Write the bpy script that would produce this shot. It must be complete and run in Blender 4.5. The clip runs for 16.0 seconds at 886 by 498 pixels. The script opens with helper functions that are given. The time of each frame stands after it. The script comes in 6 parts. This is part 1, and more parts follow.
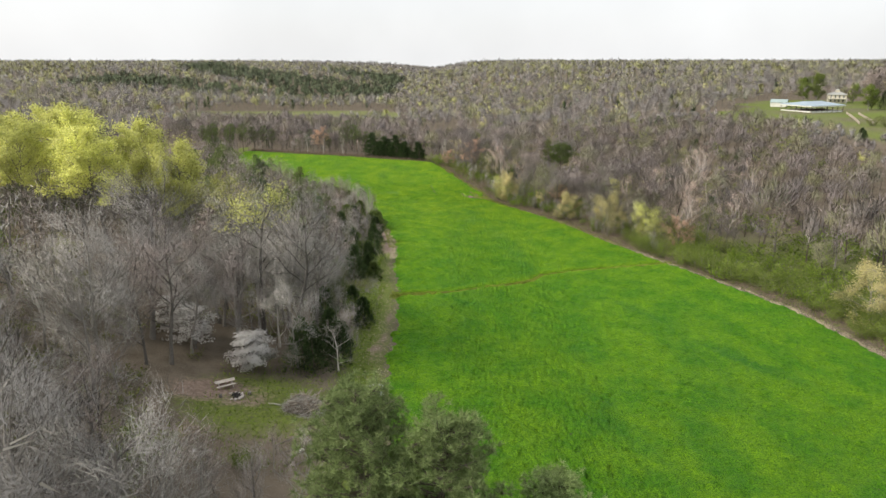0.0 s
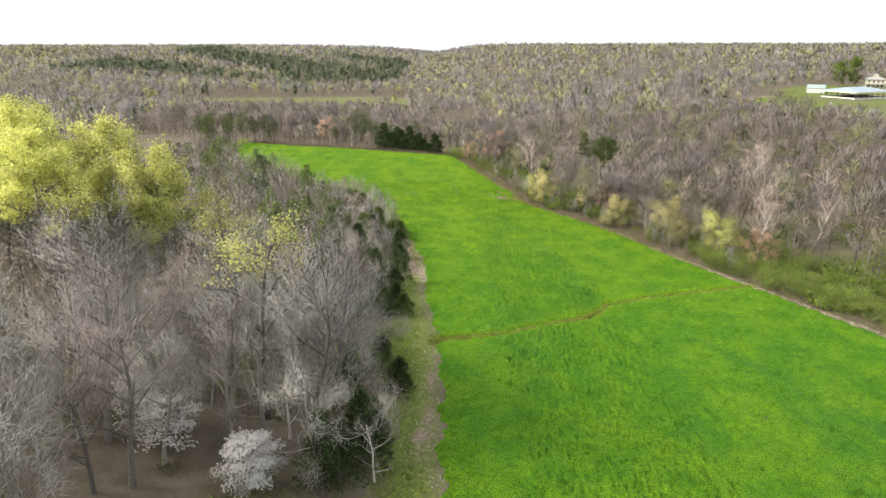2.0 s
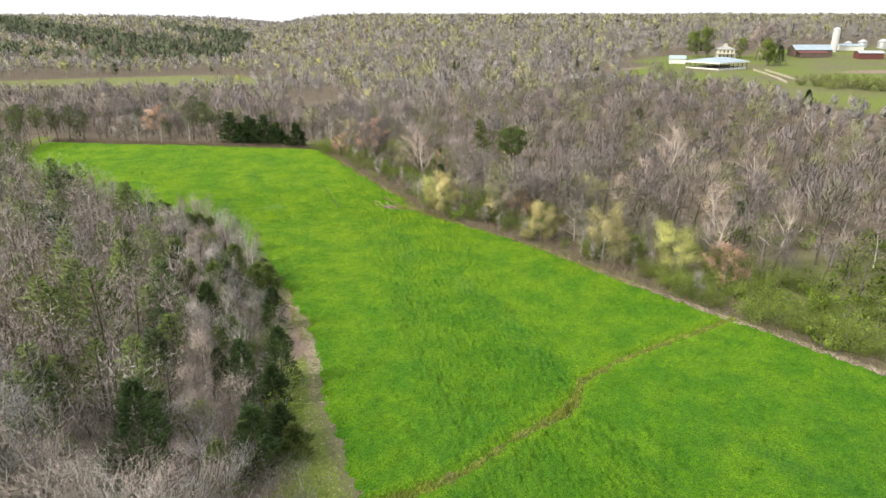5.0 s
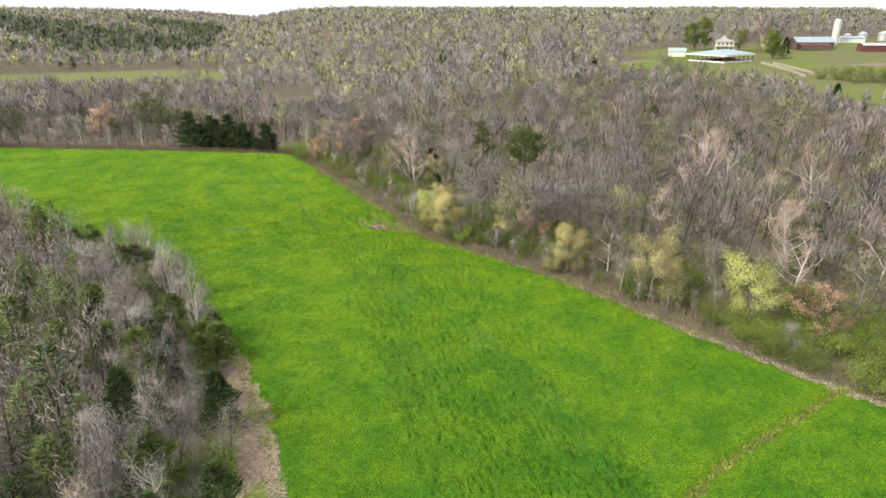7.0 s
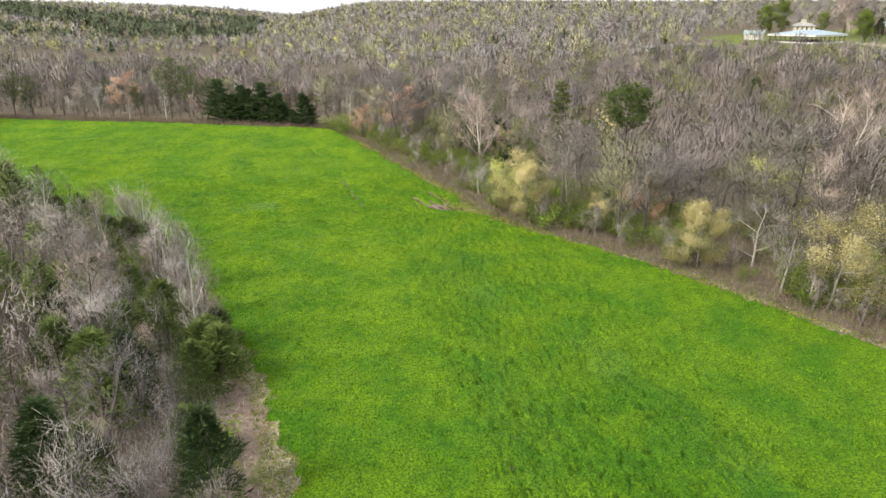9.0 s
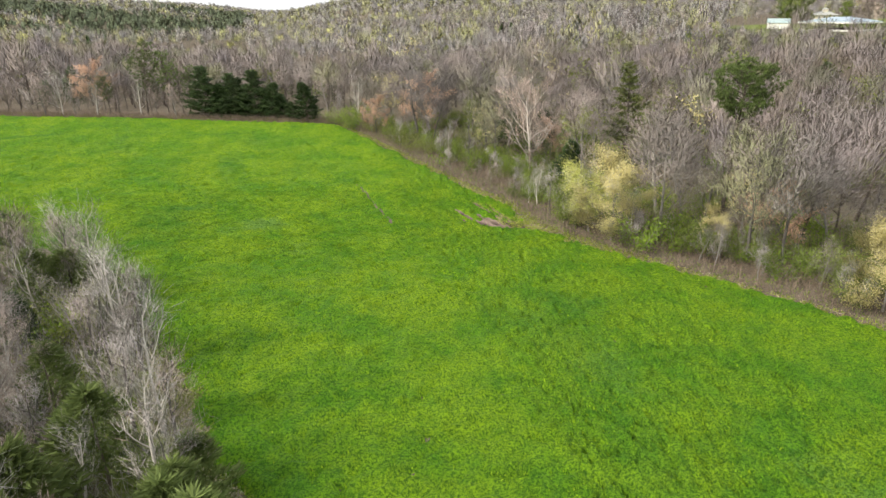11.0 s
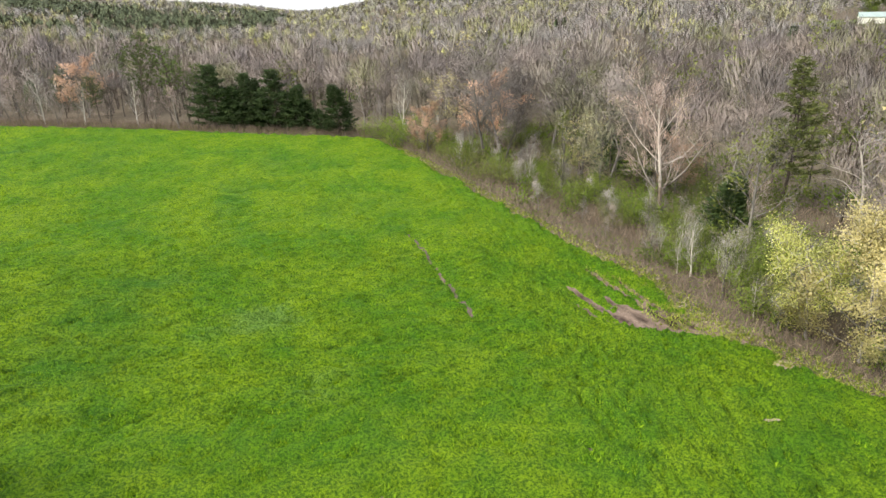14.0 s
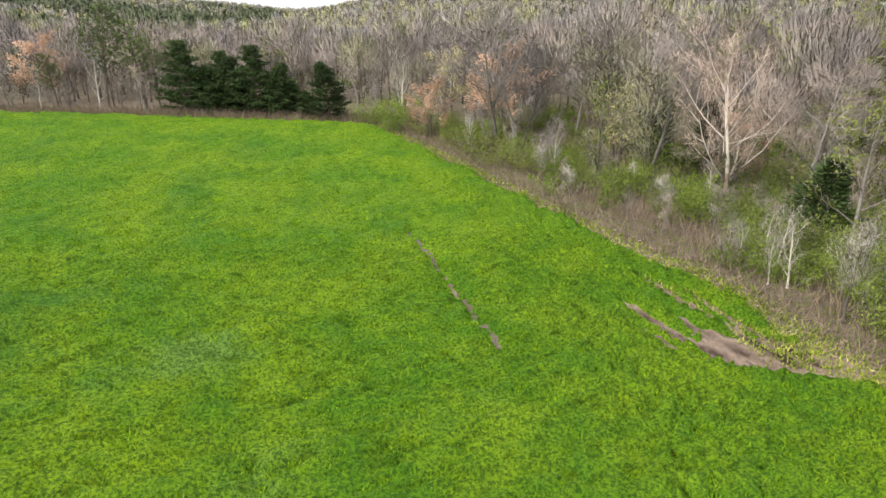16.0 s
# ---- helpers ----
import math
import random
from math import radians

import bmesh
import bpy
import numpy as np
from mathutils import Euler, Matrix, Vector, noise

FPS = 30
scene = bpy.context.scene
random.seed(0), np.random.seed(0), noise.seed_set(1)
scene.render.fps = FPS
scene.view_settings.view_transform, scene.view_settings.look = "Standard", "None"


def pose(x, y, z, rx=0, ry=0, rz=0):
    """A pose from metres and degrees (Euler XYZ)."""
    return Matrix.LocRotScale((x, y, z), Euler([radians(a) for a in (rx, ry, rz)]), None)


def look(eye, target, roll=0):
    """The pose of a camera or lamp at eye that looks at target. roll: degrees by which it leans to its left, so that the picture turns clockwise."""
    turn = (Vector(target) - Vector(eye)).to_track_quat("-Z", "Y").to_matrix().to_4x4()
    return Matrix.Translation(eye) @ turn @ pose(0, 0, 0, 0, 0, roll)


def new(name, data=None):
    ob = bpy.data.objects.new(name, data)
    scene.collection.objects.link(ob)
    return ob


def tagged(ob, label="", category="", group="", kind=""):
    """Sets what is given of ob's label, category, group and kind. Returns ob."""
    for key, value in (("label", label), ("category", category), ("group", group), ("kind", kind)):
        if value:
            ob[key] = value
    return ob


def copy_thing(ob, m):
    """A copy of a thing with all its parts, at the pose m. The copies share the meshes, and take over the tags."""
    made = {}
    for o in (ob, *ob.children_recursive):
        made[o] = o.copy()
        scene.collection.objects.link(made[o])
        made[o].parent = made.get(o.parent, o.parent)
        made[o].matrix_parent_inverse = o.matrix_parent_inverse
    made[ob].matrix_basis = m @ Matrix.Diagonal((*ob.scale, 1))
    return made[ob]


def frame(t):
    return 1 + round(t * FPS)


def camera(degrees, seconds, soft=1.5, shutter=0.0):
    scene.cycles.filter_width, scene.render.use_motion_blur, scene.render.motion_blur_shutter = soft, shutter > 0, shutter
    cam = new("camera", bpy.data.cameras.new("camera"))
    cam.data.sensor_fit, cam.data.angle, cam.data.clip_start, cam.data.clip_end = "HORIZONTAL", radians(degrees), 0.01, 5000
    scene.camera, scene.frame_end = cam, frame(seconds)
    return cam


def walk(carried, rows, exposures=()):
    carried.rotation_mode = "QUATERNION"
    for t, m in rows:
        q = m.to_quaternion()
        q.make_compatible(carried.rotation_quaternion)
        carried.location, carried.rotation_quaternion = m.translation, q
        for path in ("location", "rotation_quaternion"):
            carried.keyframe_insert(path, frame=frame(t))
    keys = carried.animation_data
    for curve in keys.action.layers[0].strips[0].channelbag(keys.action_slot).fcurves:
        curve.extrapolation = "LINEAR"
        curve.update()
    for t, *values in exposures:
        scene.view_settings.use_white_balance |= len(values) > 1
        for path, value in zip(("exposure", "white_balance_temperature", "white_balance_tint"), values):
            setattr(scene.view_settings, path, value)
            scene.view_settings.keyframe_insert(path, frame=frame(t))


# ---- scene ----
cam = camera(70.4, 16.0)
METRES, EYE, TILT, LEAN, TURN = 200.0, 47.0, -16.5, 0.0, 0.0
ROWS = [
    (0.0, 0.0, 0.0, 0.0, -0.0, 0.0, -0.0),
    (0.5, -0.009, 0.0299, 0.0083, 0.03, -0.04, 0.05),
    (1.0, -0.0184, 0.062, 0.0173, 0.05, 0.14, 0.05),
    (1.5, -0.0276, 0.0951, 0.0262, 0.11, 0.06, 0.06),
    (2.0, -0.0373, 0.1292, 0.0357, 0.16, -1.34, 0.03),
    (2.5, -0.0455, 0.1626, 0.0458, -3.45, -1.37, 1.08),
    (3.0, -0.0518, 0.1942, 0.0545, -7.28, -1.5, 2.18),
    (3.5, -0.0562, 0.226, 0.0631, -8.75, -1.78, 2.58),
    (4.0, -0.0586, 0.2585, 0.0722, -8.73, -3.87, 2.64),
    (4.5, -0.0592, 0.292, 0.0826, -10.96, -4.02, 3.31),
    (7.0, -0.0454, 0.4657, 0.1179, -14.44, -4.68, 4.25),
    (7.5, -0.0421, 0.5011, 0.1155, -10.29, -4.34, 3.07),
    (8.0, -0.0432, 0.5352, 0.1097, -13.52, -4.53, 3.95),
    (8.5, -0.0448, 0.5695, 0.103, -11.87, -4.36, 3.5),
    (9.0, -0.0466, 0.6028, 0.0965, -11.1, -4.31, 3.32),
    (11.5, -0.0655, 0.7661, 0.1178, -13.08, -4.63, 4.16),
    (12.0, -0.0666, 0.7965, 0.1289, -26.98, -6.05, 7.7),
    (12.5, -0.0667, 0.822, 0.1355, -14.65, -4.74, 4.51),
    (13.0, -0.0642, 0.8429, 0.1363, -9.38, -4.37, 3.14),
    (13.5, -0.0619, 0.8649, 0.1348, -9.37, -4.3, 3.14),
    (14.0, -0.06, 0.8913, 0.1406, -9.36, -4.22, 3.19),
    (14.5, -0.0578, 0.9155, 0.1476, -9.38, -4.21, 3.21),
    (15.0, -0.0555, 0.9367, 0.1476, -9.36, -4.19, 3.25),
    (15.5, -0.0535, 0.9545, 0.1417, -9.41, -4.17, 3.2),
    (16.0, -0.0527, 0.9631, 0.1359, -9.43, -4.09, 3.16),
]
walk(cam, [(t, pose(0, 0, EYE, TILT, LEAN, TURN) @ pose(METRES * x, METRES * y, METRES * z, 90 + pitch, roll, yaw)) for t, x, y, z, yaw, pitch, roll in ROWS],
     [(0.0, 0.40), (1.0, 0.36), (1.5, 0.28), (2.0, 0.80), (2.5, 0.60), (3.0, 0.46), (3.4, 0.42), (3.9, 1.0), (4.4, 0.84), (4.7, 0.82), (7.0, 0.74), (9.0, 0.76), (11.5, 0.78), (12.0, 0.60), (13.0, 0.72), (16.0, 0.84)])

# ---- light ----
SUN_AZ, SUN_EL = -104.0, 41.0          # degrees from +y towards +x, and above the horizon
world = bpy.data.worlds.new("sky")
scene.world = world
world.use_nodes = True
wn = world.node_tree.nodes
wl = world.node_tree.links
wn.clear()
sky = wn.new("ShaderNodeTexSky")
sky.sky_type = "NISHITA"
sky.sun_disc = False
sky.sun_elevation, sky.sun_rotation = radians(SUN_EL), radians(SUN_AZ)
sky.air_density, sky.dust_density, sky.ozone_density = 1.0, 4.0, 1.0
bright = wn.new("ShaderNodeMixRGB")
bright.blend_type = "MULTIPLY"
bright.inputs[0].default_value = 1.0
bright.inputs[2].default_value = (0.10, 0.10, 0.10, 1)
veil = wn.new("ShaderNodeMixRGB")      # thin high cloud over the clear sky
cloud = wn.new("ShaderNodeTexNoise")
cloud.inputs["Scale"].default_value = 2.2
cloud.inputs["Detail"].default_value = 6
ramp = wn.new("ShaderNodeMapRange")
ramp.inputs[1].default_value, ramp.inputs[2].default_value = 0.3, 0.7
ramp.inputs[3].default_value, ramp.inputs[4].default_value = 0.66, 0.86
veil.inputs[2].default_value = (0.905, 0.91, 0.915, 1)
back = wn.new("ShaderNodeBackground")
back.inputs[1].default_value = 1.0
wout = wn.new("ShaderNodeOutputWorld")
wl.new(sky.outputs[0], bright.inputs[1])
wl.new(cloud.outputs[0], ramp.inputs[0])
wl.new(ramp.outputs[0], veil.inputs[0])
wl.new(bright.outputs[0], veil.inputs[1])
wl.new(veil.outputs[0], back.inputs[0])
wl.new(back.outputs[0], wout.inputs[0])
sun = new("sun", bpy.data.lights.new("sun", "SUN"))
sun.data.energy, sun.data.angle, sun.data.color = 2.9, radians(18), (1.0, 0.92, 0.79)
_a, _e = radians(SUN_AZ), radians(SUN_EL)
SUN_WAY = Vector((math.sin(_a) * math.cos(_e), math.cos(_a) * math.cos(_e), math.sin(_e)))
sun.matrix_world = look(SUN_WAY * 400, (0, 0, 0))

# ---- materials ----


def nodes_of(name):
    m = bpy.data.materials.new(name)
    m.use_nodes = True
    n, l = m.node_tree.nodes, m.node_tree.links
    b = n["Principled BSDF"]
    return m, n, l, b


def noise_node(n, l, coord, scale, detail=4, rough=0.6):
    k = n.new("ShaderNodeTexNoise")
    k.inputs["Scale"].default_value, k.inputs["Detail"].default_value, k.inputs["Roughness"].default_value = scale, detail, rough
    l.new(coord, k.inputs["Vector"])
    return k.outputs[0]


def mixed(n, l, fac, a, b, mode="MIX"):
    k = n.new("ShaderNodeMixRGB")
    k.blend_type = mode
    for s, v in ((0, fac), (1, a), (2, b)):
        if hasattr(v, "links"):
            l.new(v, k.inputs[s])
        elif s == 0:
            k.inputs[0].default_value = v
        else:
            k.inputs[s].default_value = (*v, 1)
    return k.outputs[0]


def ranged(n, l, value, lo, hi, a=0.0, b=1.0):
    k = n.new("ShaderNodeMapRange")
    l.new(value, k.inputs[0])
    for i, v in enumerate((lo, hi, a, b)):
        k.inputs[i + 1].default_value = v
    return k.outputs[0]


def place_of(n):
    return n.new("ShaderNodeNewGeometry").outputs["Position"]


def bumped(n, l, b, value, strength, distance):
    k = n.new("ShaderNodeBump")
    k.inputs["Strength"].default_value, k.inputs["Distance"].default_value = strength, distance
    l.new(value, k.inputs["Height"])
    l.new(k.outputs[0], b.inputs["Normal"])


def rough_mat(name, a, b2, scale=3.0, c=None, fine=25.0, rough=0.9, bump=0.3, dist=0.02, metal=0.0):
    """Two colours in broad stains, a third in fine grain, and relief."""
    m, n, l, b = nodes_of(name)
    p = n.new("ShaderNodeTexCoord").outputs["Object"]
    col = mixed(n, l, ranged(n, l, noise_node(n, l, p, scale), 0.35, 0.65), a, b2)
    grain = noise_node(n, l, p, fine, 3)
    col = mixed(n, l, ranged(n, l, grain, 0.45, 0.75, 0, 0.6), col, c or tuple(v * 0.6 for v in a))
    l.new(col, b.inputs["Base Color"])
    b.inputs["Roughness"].default_value, b.inputs["Metallic"].default_value = rough, metal
    b.inputs["Specular IOR Level"].default_value = 0.25
    bumped(n, l, b, grain, bump, dist)
    return m


def own_tone(n, l, obr):
    """0 to 1, by which one plant differs from the next."""
    at = n.new("ShaderNodeAttribute")
    at.attribute_name = "tone"
    add = n.new("ShaderNodeMath")
    add.operation = "ADD"
    l.new(at.outputs["Fac"], add.inputs[0])
    l.new(obr, add.inputs[1])
    fr = n.new("ShaderNodeMath")
    fr.operation = "FRACT"
    l.new(add.outputs[0], fr.inputs[0])
    return fr.outputs[0]


def leaf_mat(name, dark, light, thin=0.35, spread=0.5):
    """Foliage: colour varies from plant to plant and from leaf to leaf, and some light comes through."""
    m, n, l, b = nodes_of(name)
    isl = n.new("ShaderNodeNewGeometry").outputs["Random Per Island"]
    obr = n.new("ShaderNodeObjectInfo").outputs["Random"]
    p = place_of(n)
    col = mixed(n, l, isl, dark, light)
    wide = ranged(n, l, noise_node(n, l, p, 0.35, 3), 0.3, 0.7, 1 - spread * 0.7, 1 + spread * 0.5)
    per = ranged(n, l, own_tone(n, l, obr), 0, 1, 1 - spread * 0.55, 1 + spread * 0.5)
    mul = n.new("ShaderNodeMath")
    mul.operation = "MULTIPLY"
    l.new(wide, mul.inputs[0])
    l.new(per, mul.inputs[1])
    comb = n.new("ShaderNodeCombineXYZ")
    for i in range(3):
        l.new(mul.outputs[0], comb.inputs[i])
    col = mixed(n, l, 1.0, col, comb.outputs[0], "MULTIPLY")
    l.new(col, b.inputs["Base Color"])
    b.inputs["Roughness"].default_value = 0.65
    b.inputs["Specular IOR Level"].default_value = 0.2
    t = n.new("ShaderNodeBsdfTranslucent")
    l.new(col, t.inputs[0])
    mx = n.new("ShaderNodeMixShader")
    mx.inputs[0].default_value = thin
    l.new(b.outputs[0], mx.inputs[1])
    l.new(t.outputs[0], mx.inputs[2])
    l.new(mx.outputs[0], n["Material Output"].inputs[0])
    return m


def bark_mat(name, a, b2, spread=0.5):
    m, n, l, b = nodes_of(name)
    p = place_of(n)
    obr = n.new("ShaderNodeObjectInfo").outputs["Random"]
    isl = n.new("ShaderNodeNewGeometry").outputs["Random Per Island"]
    grain = noise_node(n, l, p, 5.0, 4)
    col = mixed(n, l, own_tone(n, l, obr), a, b2)
    col = mixed(n, l, ranged(n, l, grain, 0.4, 0.7, 0, 0.5), col, tuple(v * 0.5 for v in a))
    v = ranged(n, l, isl, 0, 1, 1 - spread * 0.5, 1 + spread * 0.5)
    comb = n.new("ShaderNodeCombineXYZ")
    for i in range(3):
        l.new(v, comb.inputs[i])
    l.new(mixed(n, l, 1.0, col, comb.outputs[0], "MULTIPLY"), b.inputs["Base Color"])
    b.inputs["Roughness"].default_value = 0.9
    b.inputs["Specular IOR Level"].default_value = 0.15
    bumped(n, l, b, grain, 0.4, 0.03)
    return m


def twig_mat(name, hues, spread=0.4, gaps=0.0):
    """Twigs whose hue differs from tree to tree."""
    m, n, l, b = nodes_of(name)
    obr = n.new("ShaderNodeObjectInfo").outputs["Random"]
    isl = n.new("ShaderNodeNewGeometry").outputs["Random Per Island"]
    ramp = n.new("ShaderNodeValToRGB")
    cr = ramp.color_ramp
    while len(cr.elements) < len(hues):
        cr.elements.new(0.5)
    for i, h in enumerate(hues):
        cr.elements[i].position = i / (len(hues) - 1)
        cr.elements[i].color = (*h, 1)
    l.new(own_tone(n, l, obr), ramp.inputs[0])
    wide = ranged(n, l, noise_node(n, l, place_of(n), 0.22, 3), 0.3, 0.7, 0.86, 1.14)
    v = ranged(n, l, isl, 0, 1, 1 - spread * 0.5, 1 + spread * 0.5)
    mul = n.new("ShaderNodeMath")
    mul.operation = "MULTIPLY"
    l.new(wide, mul.inputs[0])
    l.new(v, mul.inputs[1])
    comb = n.new("ShaderNodeCombineXYZ")
    for i in range(3):
        l.new(mul.outputs[0], comb.inputs[i])
    l.new(mixed(n, l, 1.0, ramp.outputs[0], comb.outputs[0], "MULTIPLY"), b.inputs["Base Color"])
    b.inputs["Roughness"].default_value = 0.9
    b.inputs["Specular IOR Level"].default_value = 0.1
    if gaps:                                # sprays of twigs too fine to model: light passes between them
        open_air = n.new("ShaderNodeBsdfTransparent")
        mx = n.new("ShaderNodeMixShader")
        mx.inputs[0].default_value = gaps
        l.new(b.outputs[0], mx.inputs[1])
        l.new(open_air.outputs[0], mx.inputs[2])
        l.new(mx.outputs[0], n["Material Output"].inputs[0])
    return m


M_BARK = bark_mat("bark_grey", (0.09, 0.082, 0.073), (0.32, 0.30, 0.275), 0.2)
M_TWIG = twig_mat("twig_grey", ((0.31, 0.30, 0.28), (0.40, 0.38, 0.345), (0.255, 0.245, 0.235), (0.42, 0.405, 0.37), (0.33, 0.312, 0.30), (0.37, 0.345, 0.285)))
# Light balance put into colour: east twigs darker than the western M_TWIG.
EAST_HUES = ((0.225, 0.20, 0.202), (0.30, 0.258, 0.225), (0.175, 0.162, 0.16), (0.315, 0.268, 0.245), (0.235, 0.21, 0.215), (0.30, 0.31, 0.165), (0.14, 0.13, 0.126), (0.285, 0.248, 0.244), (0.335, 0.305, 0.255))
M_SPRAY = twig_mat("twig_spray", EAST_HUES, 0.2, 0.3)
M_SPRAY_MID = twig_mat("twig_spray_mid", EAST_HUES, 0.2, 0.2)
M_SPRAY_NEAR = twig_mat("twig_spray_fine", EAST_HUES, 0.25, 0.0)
M_TWIG_RED = twig_mat("twig_budding", ((0.27, 0.232, 0.215), (0.335, 0.275, 0.24), (0.295, 0.258, 0.248), (0.36, 0.30, 0.26)))
M_TWIG_PINK = twig_mat("twig_pink", ((0.46, 0.36, 0.31), (0.52, 0.42, 0.36)), 0.4)
M_YOUNG = twig_mat("twig_young", ((0.34, 0.295, 0.285), (0.43, 0.385, 0.36), (0.30, 0.265, 0.262), (0.40, 0.335, 0.305)), 0.3)
M_STALK = twig_mat("dead_stalk", ((0.17, 0.135, 0.105), (0.26, 0.205, 0.155)), 0.7)
M_PALE = bark_mat("bark_pale", (0.50, 0.47, 0.42), (0.62, 0.58, 0.52))


def sycamore_bark():
    """Brown plated bark low down, peeling to white above."""
    m, n, l, b = nodes_of("bark_sycamore")
    oc = n.new("ShaderNodeTexCoord").outputs["Object"]
    sp = n.new("ShaderNodeSeparateXYZ")
    l.new(oc, sp.inputs[0])
    grain = noise_node(n, l, oc, 2.5, 5)
    add = n.new("ShaderNodeMath")
    add.operation = "MULTIPLY_ADD"
    l.new(grain, add.inputs[0])
    add.inputs[1].default_value = 5.0
    l.new(sp.outputs[2], add.inputs[2])
    col = mixed(n, l, ranged(n, l, add.outputs[0], 6.0, 8.5), (0.15, 0.115, 0.085), (0.60, 0.54, 0.485))
    l.new(mixed(n, l, ranged(n, l, grain, 0.5, 0.7, 0, 0.4), col, (0.35, 0.31, 0.26)), b.inputs["Base Color"])
    b.inputs["Roughness"].default_value = 0.85
    bumped(n, l, b, grain, 0.4, 0.03)
    return m


M_SYCAMORE = sycamore_bark()
M_TWIG_PALE = bark_mat("twig_pale", (0.31, 0.285, 0.272), (0.46, 0.425, 0.40), 0.4)
M_BROWN = bark_mat("bark_brown", (0.075, 0.062, 0.052), (0.17, 0.145, 0.12), 0.2)
M_DARK = bark_mat("bark_dark", (0.10, 0.085, 0.07), (0.15, 0.125, 0.10))
M_LIME = leaf_mat("leaf_lime", (0.50, 0.53, 0.11), (0.84, 0.85, 0.31), 0.4, 0.5)
M_CREAM = leaf_mat("leaf_cream", (0.43, 0.385, 0.15), (0.66, 0.59, 0.31), 0.35, 0.35)
M_GREEN = leaf_mat("leaf_green", (0.11, 0.18, 0.02), (0.25, 0.345, 0.05))
M_GREEN_NEW = leaf_mat("leaf_new", (0.125, 0.18, 0.03), (0.25, 0.315, 0.065))
M_BUSH = leaf_mat("leaf_bush", (0.13, 0.16, 0.035), (0.25, 0.28, 0.075))
M_PINE = leaf_mat("needle_pine", (0.07, 0.11, 0.028), (0.16, 0.215, 0.06), 0.2)
M_PINE_NEW = leaf_mat("needle_fresh", (0.13, 0.185, 0.065), (0.36, 0.45, 0.185), 0.4, 0.4)
M_OLIVE = leaf_mat("needle_olive", (0.085, 0.12, 0.034), (0.19, 0.245, 0.07), 0.25)
M_CEDAR = leaf_mat("needle_cedar", (0.028, 0.052, 0.020), (0.075, 0.115, 0.035), 0.1)
M_OLDCEDAR = leaf_mat("needle_old", (0.055, 0.075, 0.022), (0.15, 0.165, 0.05), 0.15, 0.4)
# Distance haze put into the colour: paler and greyer than M_CEDAR.
M_FARCEDAR = twig_mat("far_evergreen_hazed", ((0.085, 0.105, 0.066), (0.12, 0.145, 0.085), (0.08, 0.096, 0.068)), 0.2, 0.3)
M_WHITE = leaf_mat("petal_white", (0.74, 0.72, 0.69), (0.88, 0.86, 0.84), 0.45, 0.1)
M_ORANGE = leaf_mat("leaf_rust", (0.54, 0.35, 0.24), (0.72, 0.50, 0.36))
# Aerial haze put into the colour: far twigs greyer, bluer than near ones.
M_HAZE = twig_mat("far_twig_hazed", ((0.232, 0.224, 0.226), (0.30, 0.283, 0.265), (0.195, 0.19, 0.192), (0.31, 0.298, 0.272), (0.25, 0.232, 0.238), (0.285, 0.295, 0.20)), 0.06, 0.5)
M_HAZE_RED = twig_mat("far_buds_hazed", ((0.285, 0.252, 0.242), (0.32, 0.28, 0.256), (0.26, 0.236, 0.235)), 0.06, 0.5)
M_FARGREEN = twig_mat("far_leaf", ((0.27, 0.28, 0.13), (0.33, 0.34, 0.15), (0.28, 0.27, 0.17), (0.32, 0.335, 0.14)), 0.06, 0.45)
M_FARLIME = twig_mat("far_lime", ((0.42, 0.43, 0.15), (0.50, 0.50, 0.20)), 0.1, 0.1)
M_DRYGRASS = leaf_mat("grass_yellowing", (0.10, 0.19, 0.015), (0.42, 0.44, 0.09), 0.3, 0.5)
M_STRAW = leaf_mat("dry_stalk", (0.42, 0.36, 0.26), (0.62, 0.55, 0.42), 0.2)

# ---- the lie of the land ----


def ease(a, b, x):
    t = np.clip((np.asarray(x, float) - a) / (b - a), 0.0, 1.0)
    return t * t * (3 - 2 * t)


EAST = ([20, 85, 103, 116, 129, 149, 165, 186, 200, 210, 218, 228, 245, 262, 280, 290, 310, 700, 900],
        [78, 74, 71.6, 69.2, 63.5, 53, 45, 35.5, 25.5, 18.5, 14.5, 13.5, 8.2, 3.5, -2.2, -4.8, -5, -100, -140])
WEST = ([-60, 60, 85, 103, 117, 130, 150, 166, 180, 190, 199, 207, 215, 222, 235, 249, 270, 294, 315, 330],
        [-5, -6, -7.8, -8, -8.5, -10.5, -11.4, -14, -19.4, -22.8, -27.8, -32, -38, -45, -56, -67, -85, -97, -100, -100])


def east_edge(y):
    return np.interp(y, *EAST)


def west_edge(y):
    return np.interp(y, *WEST)


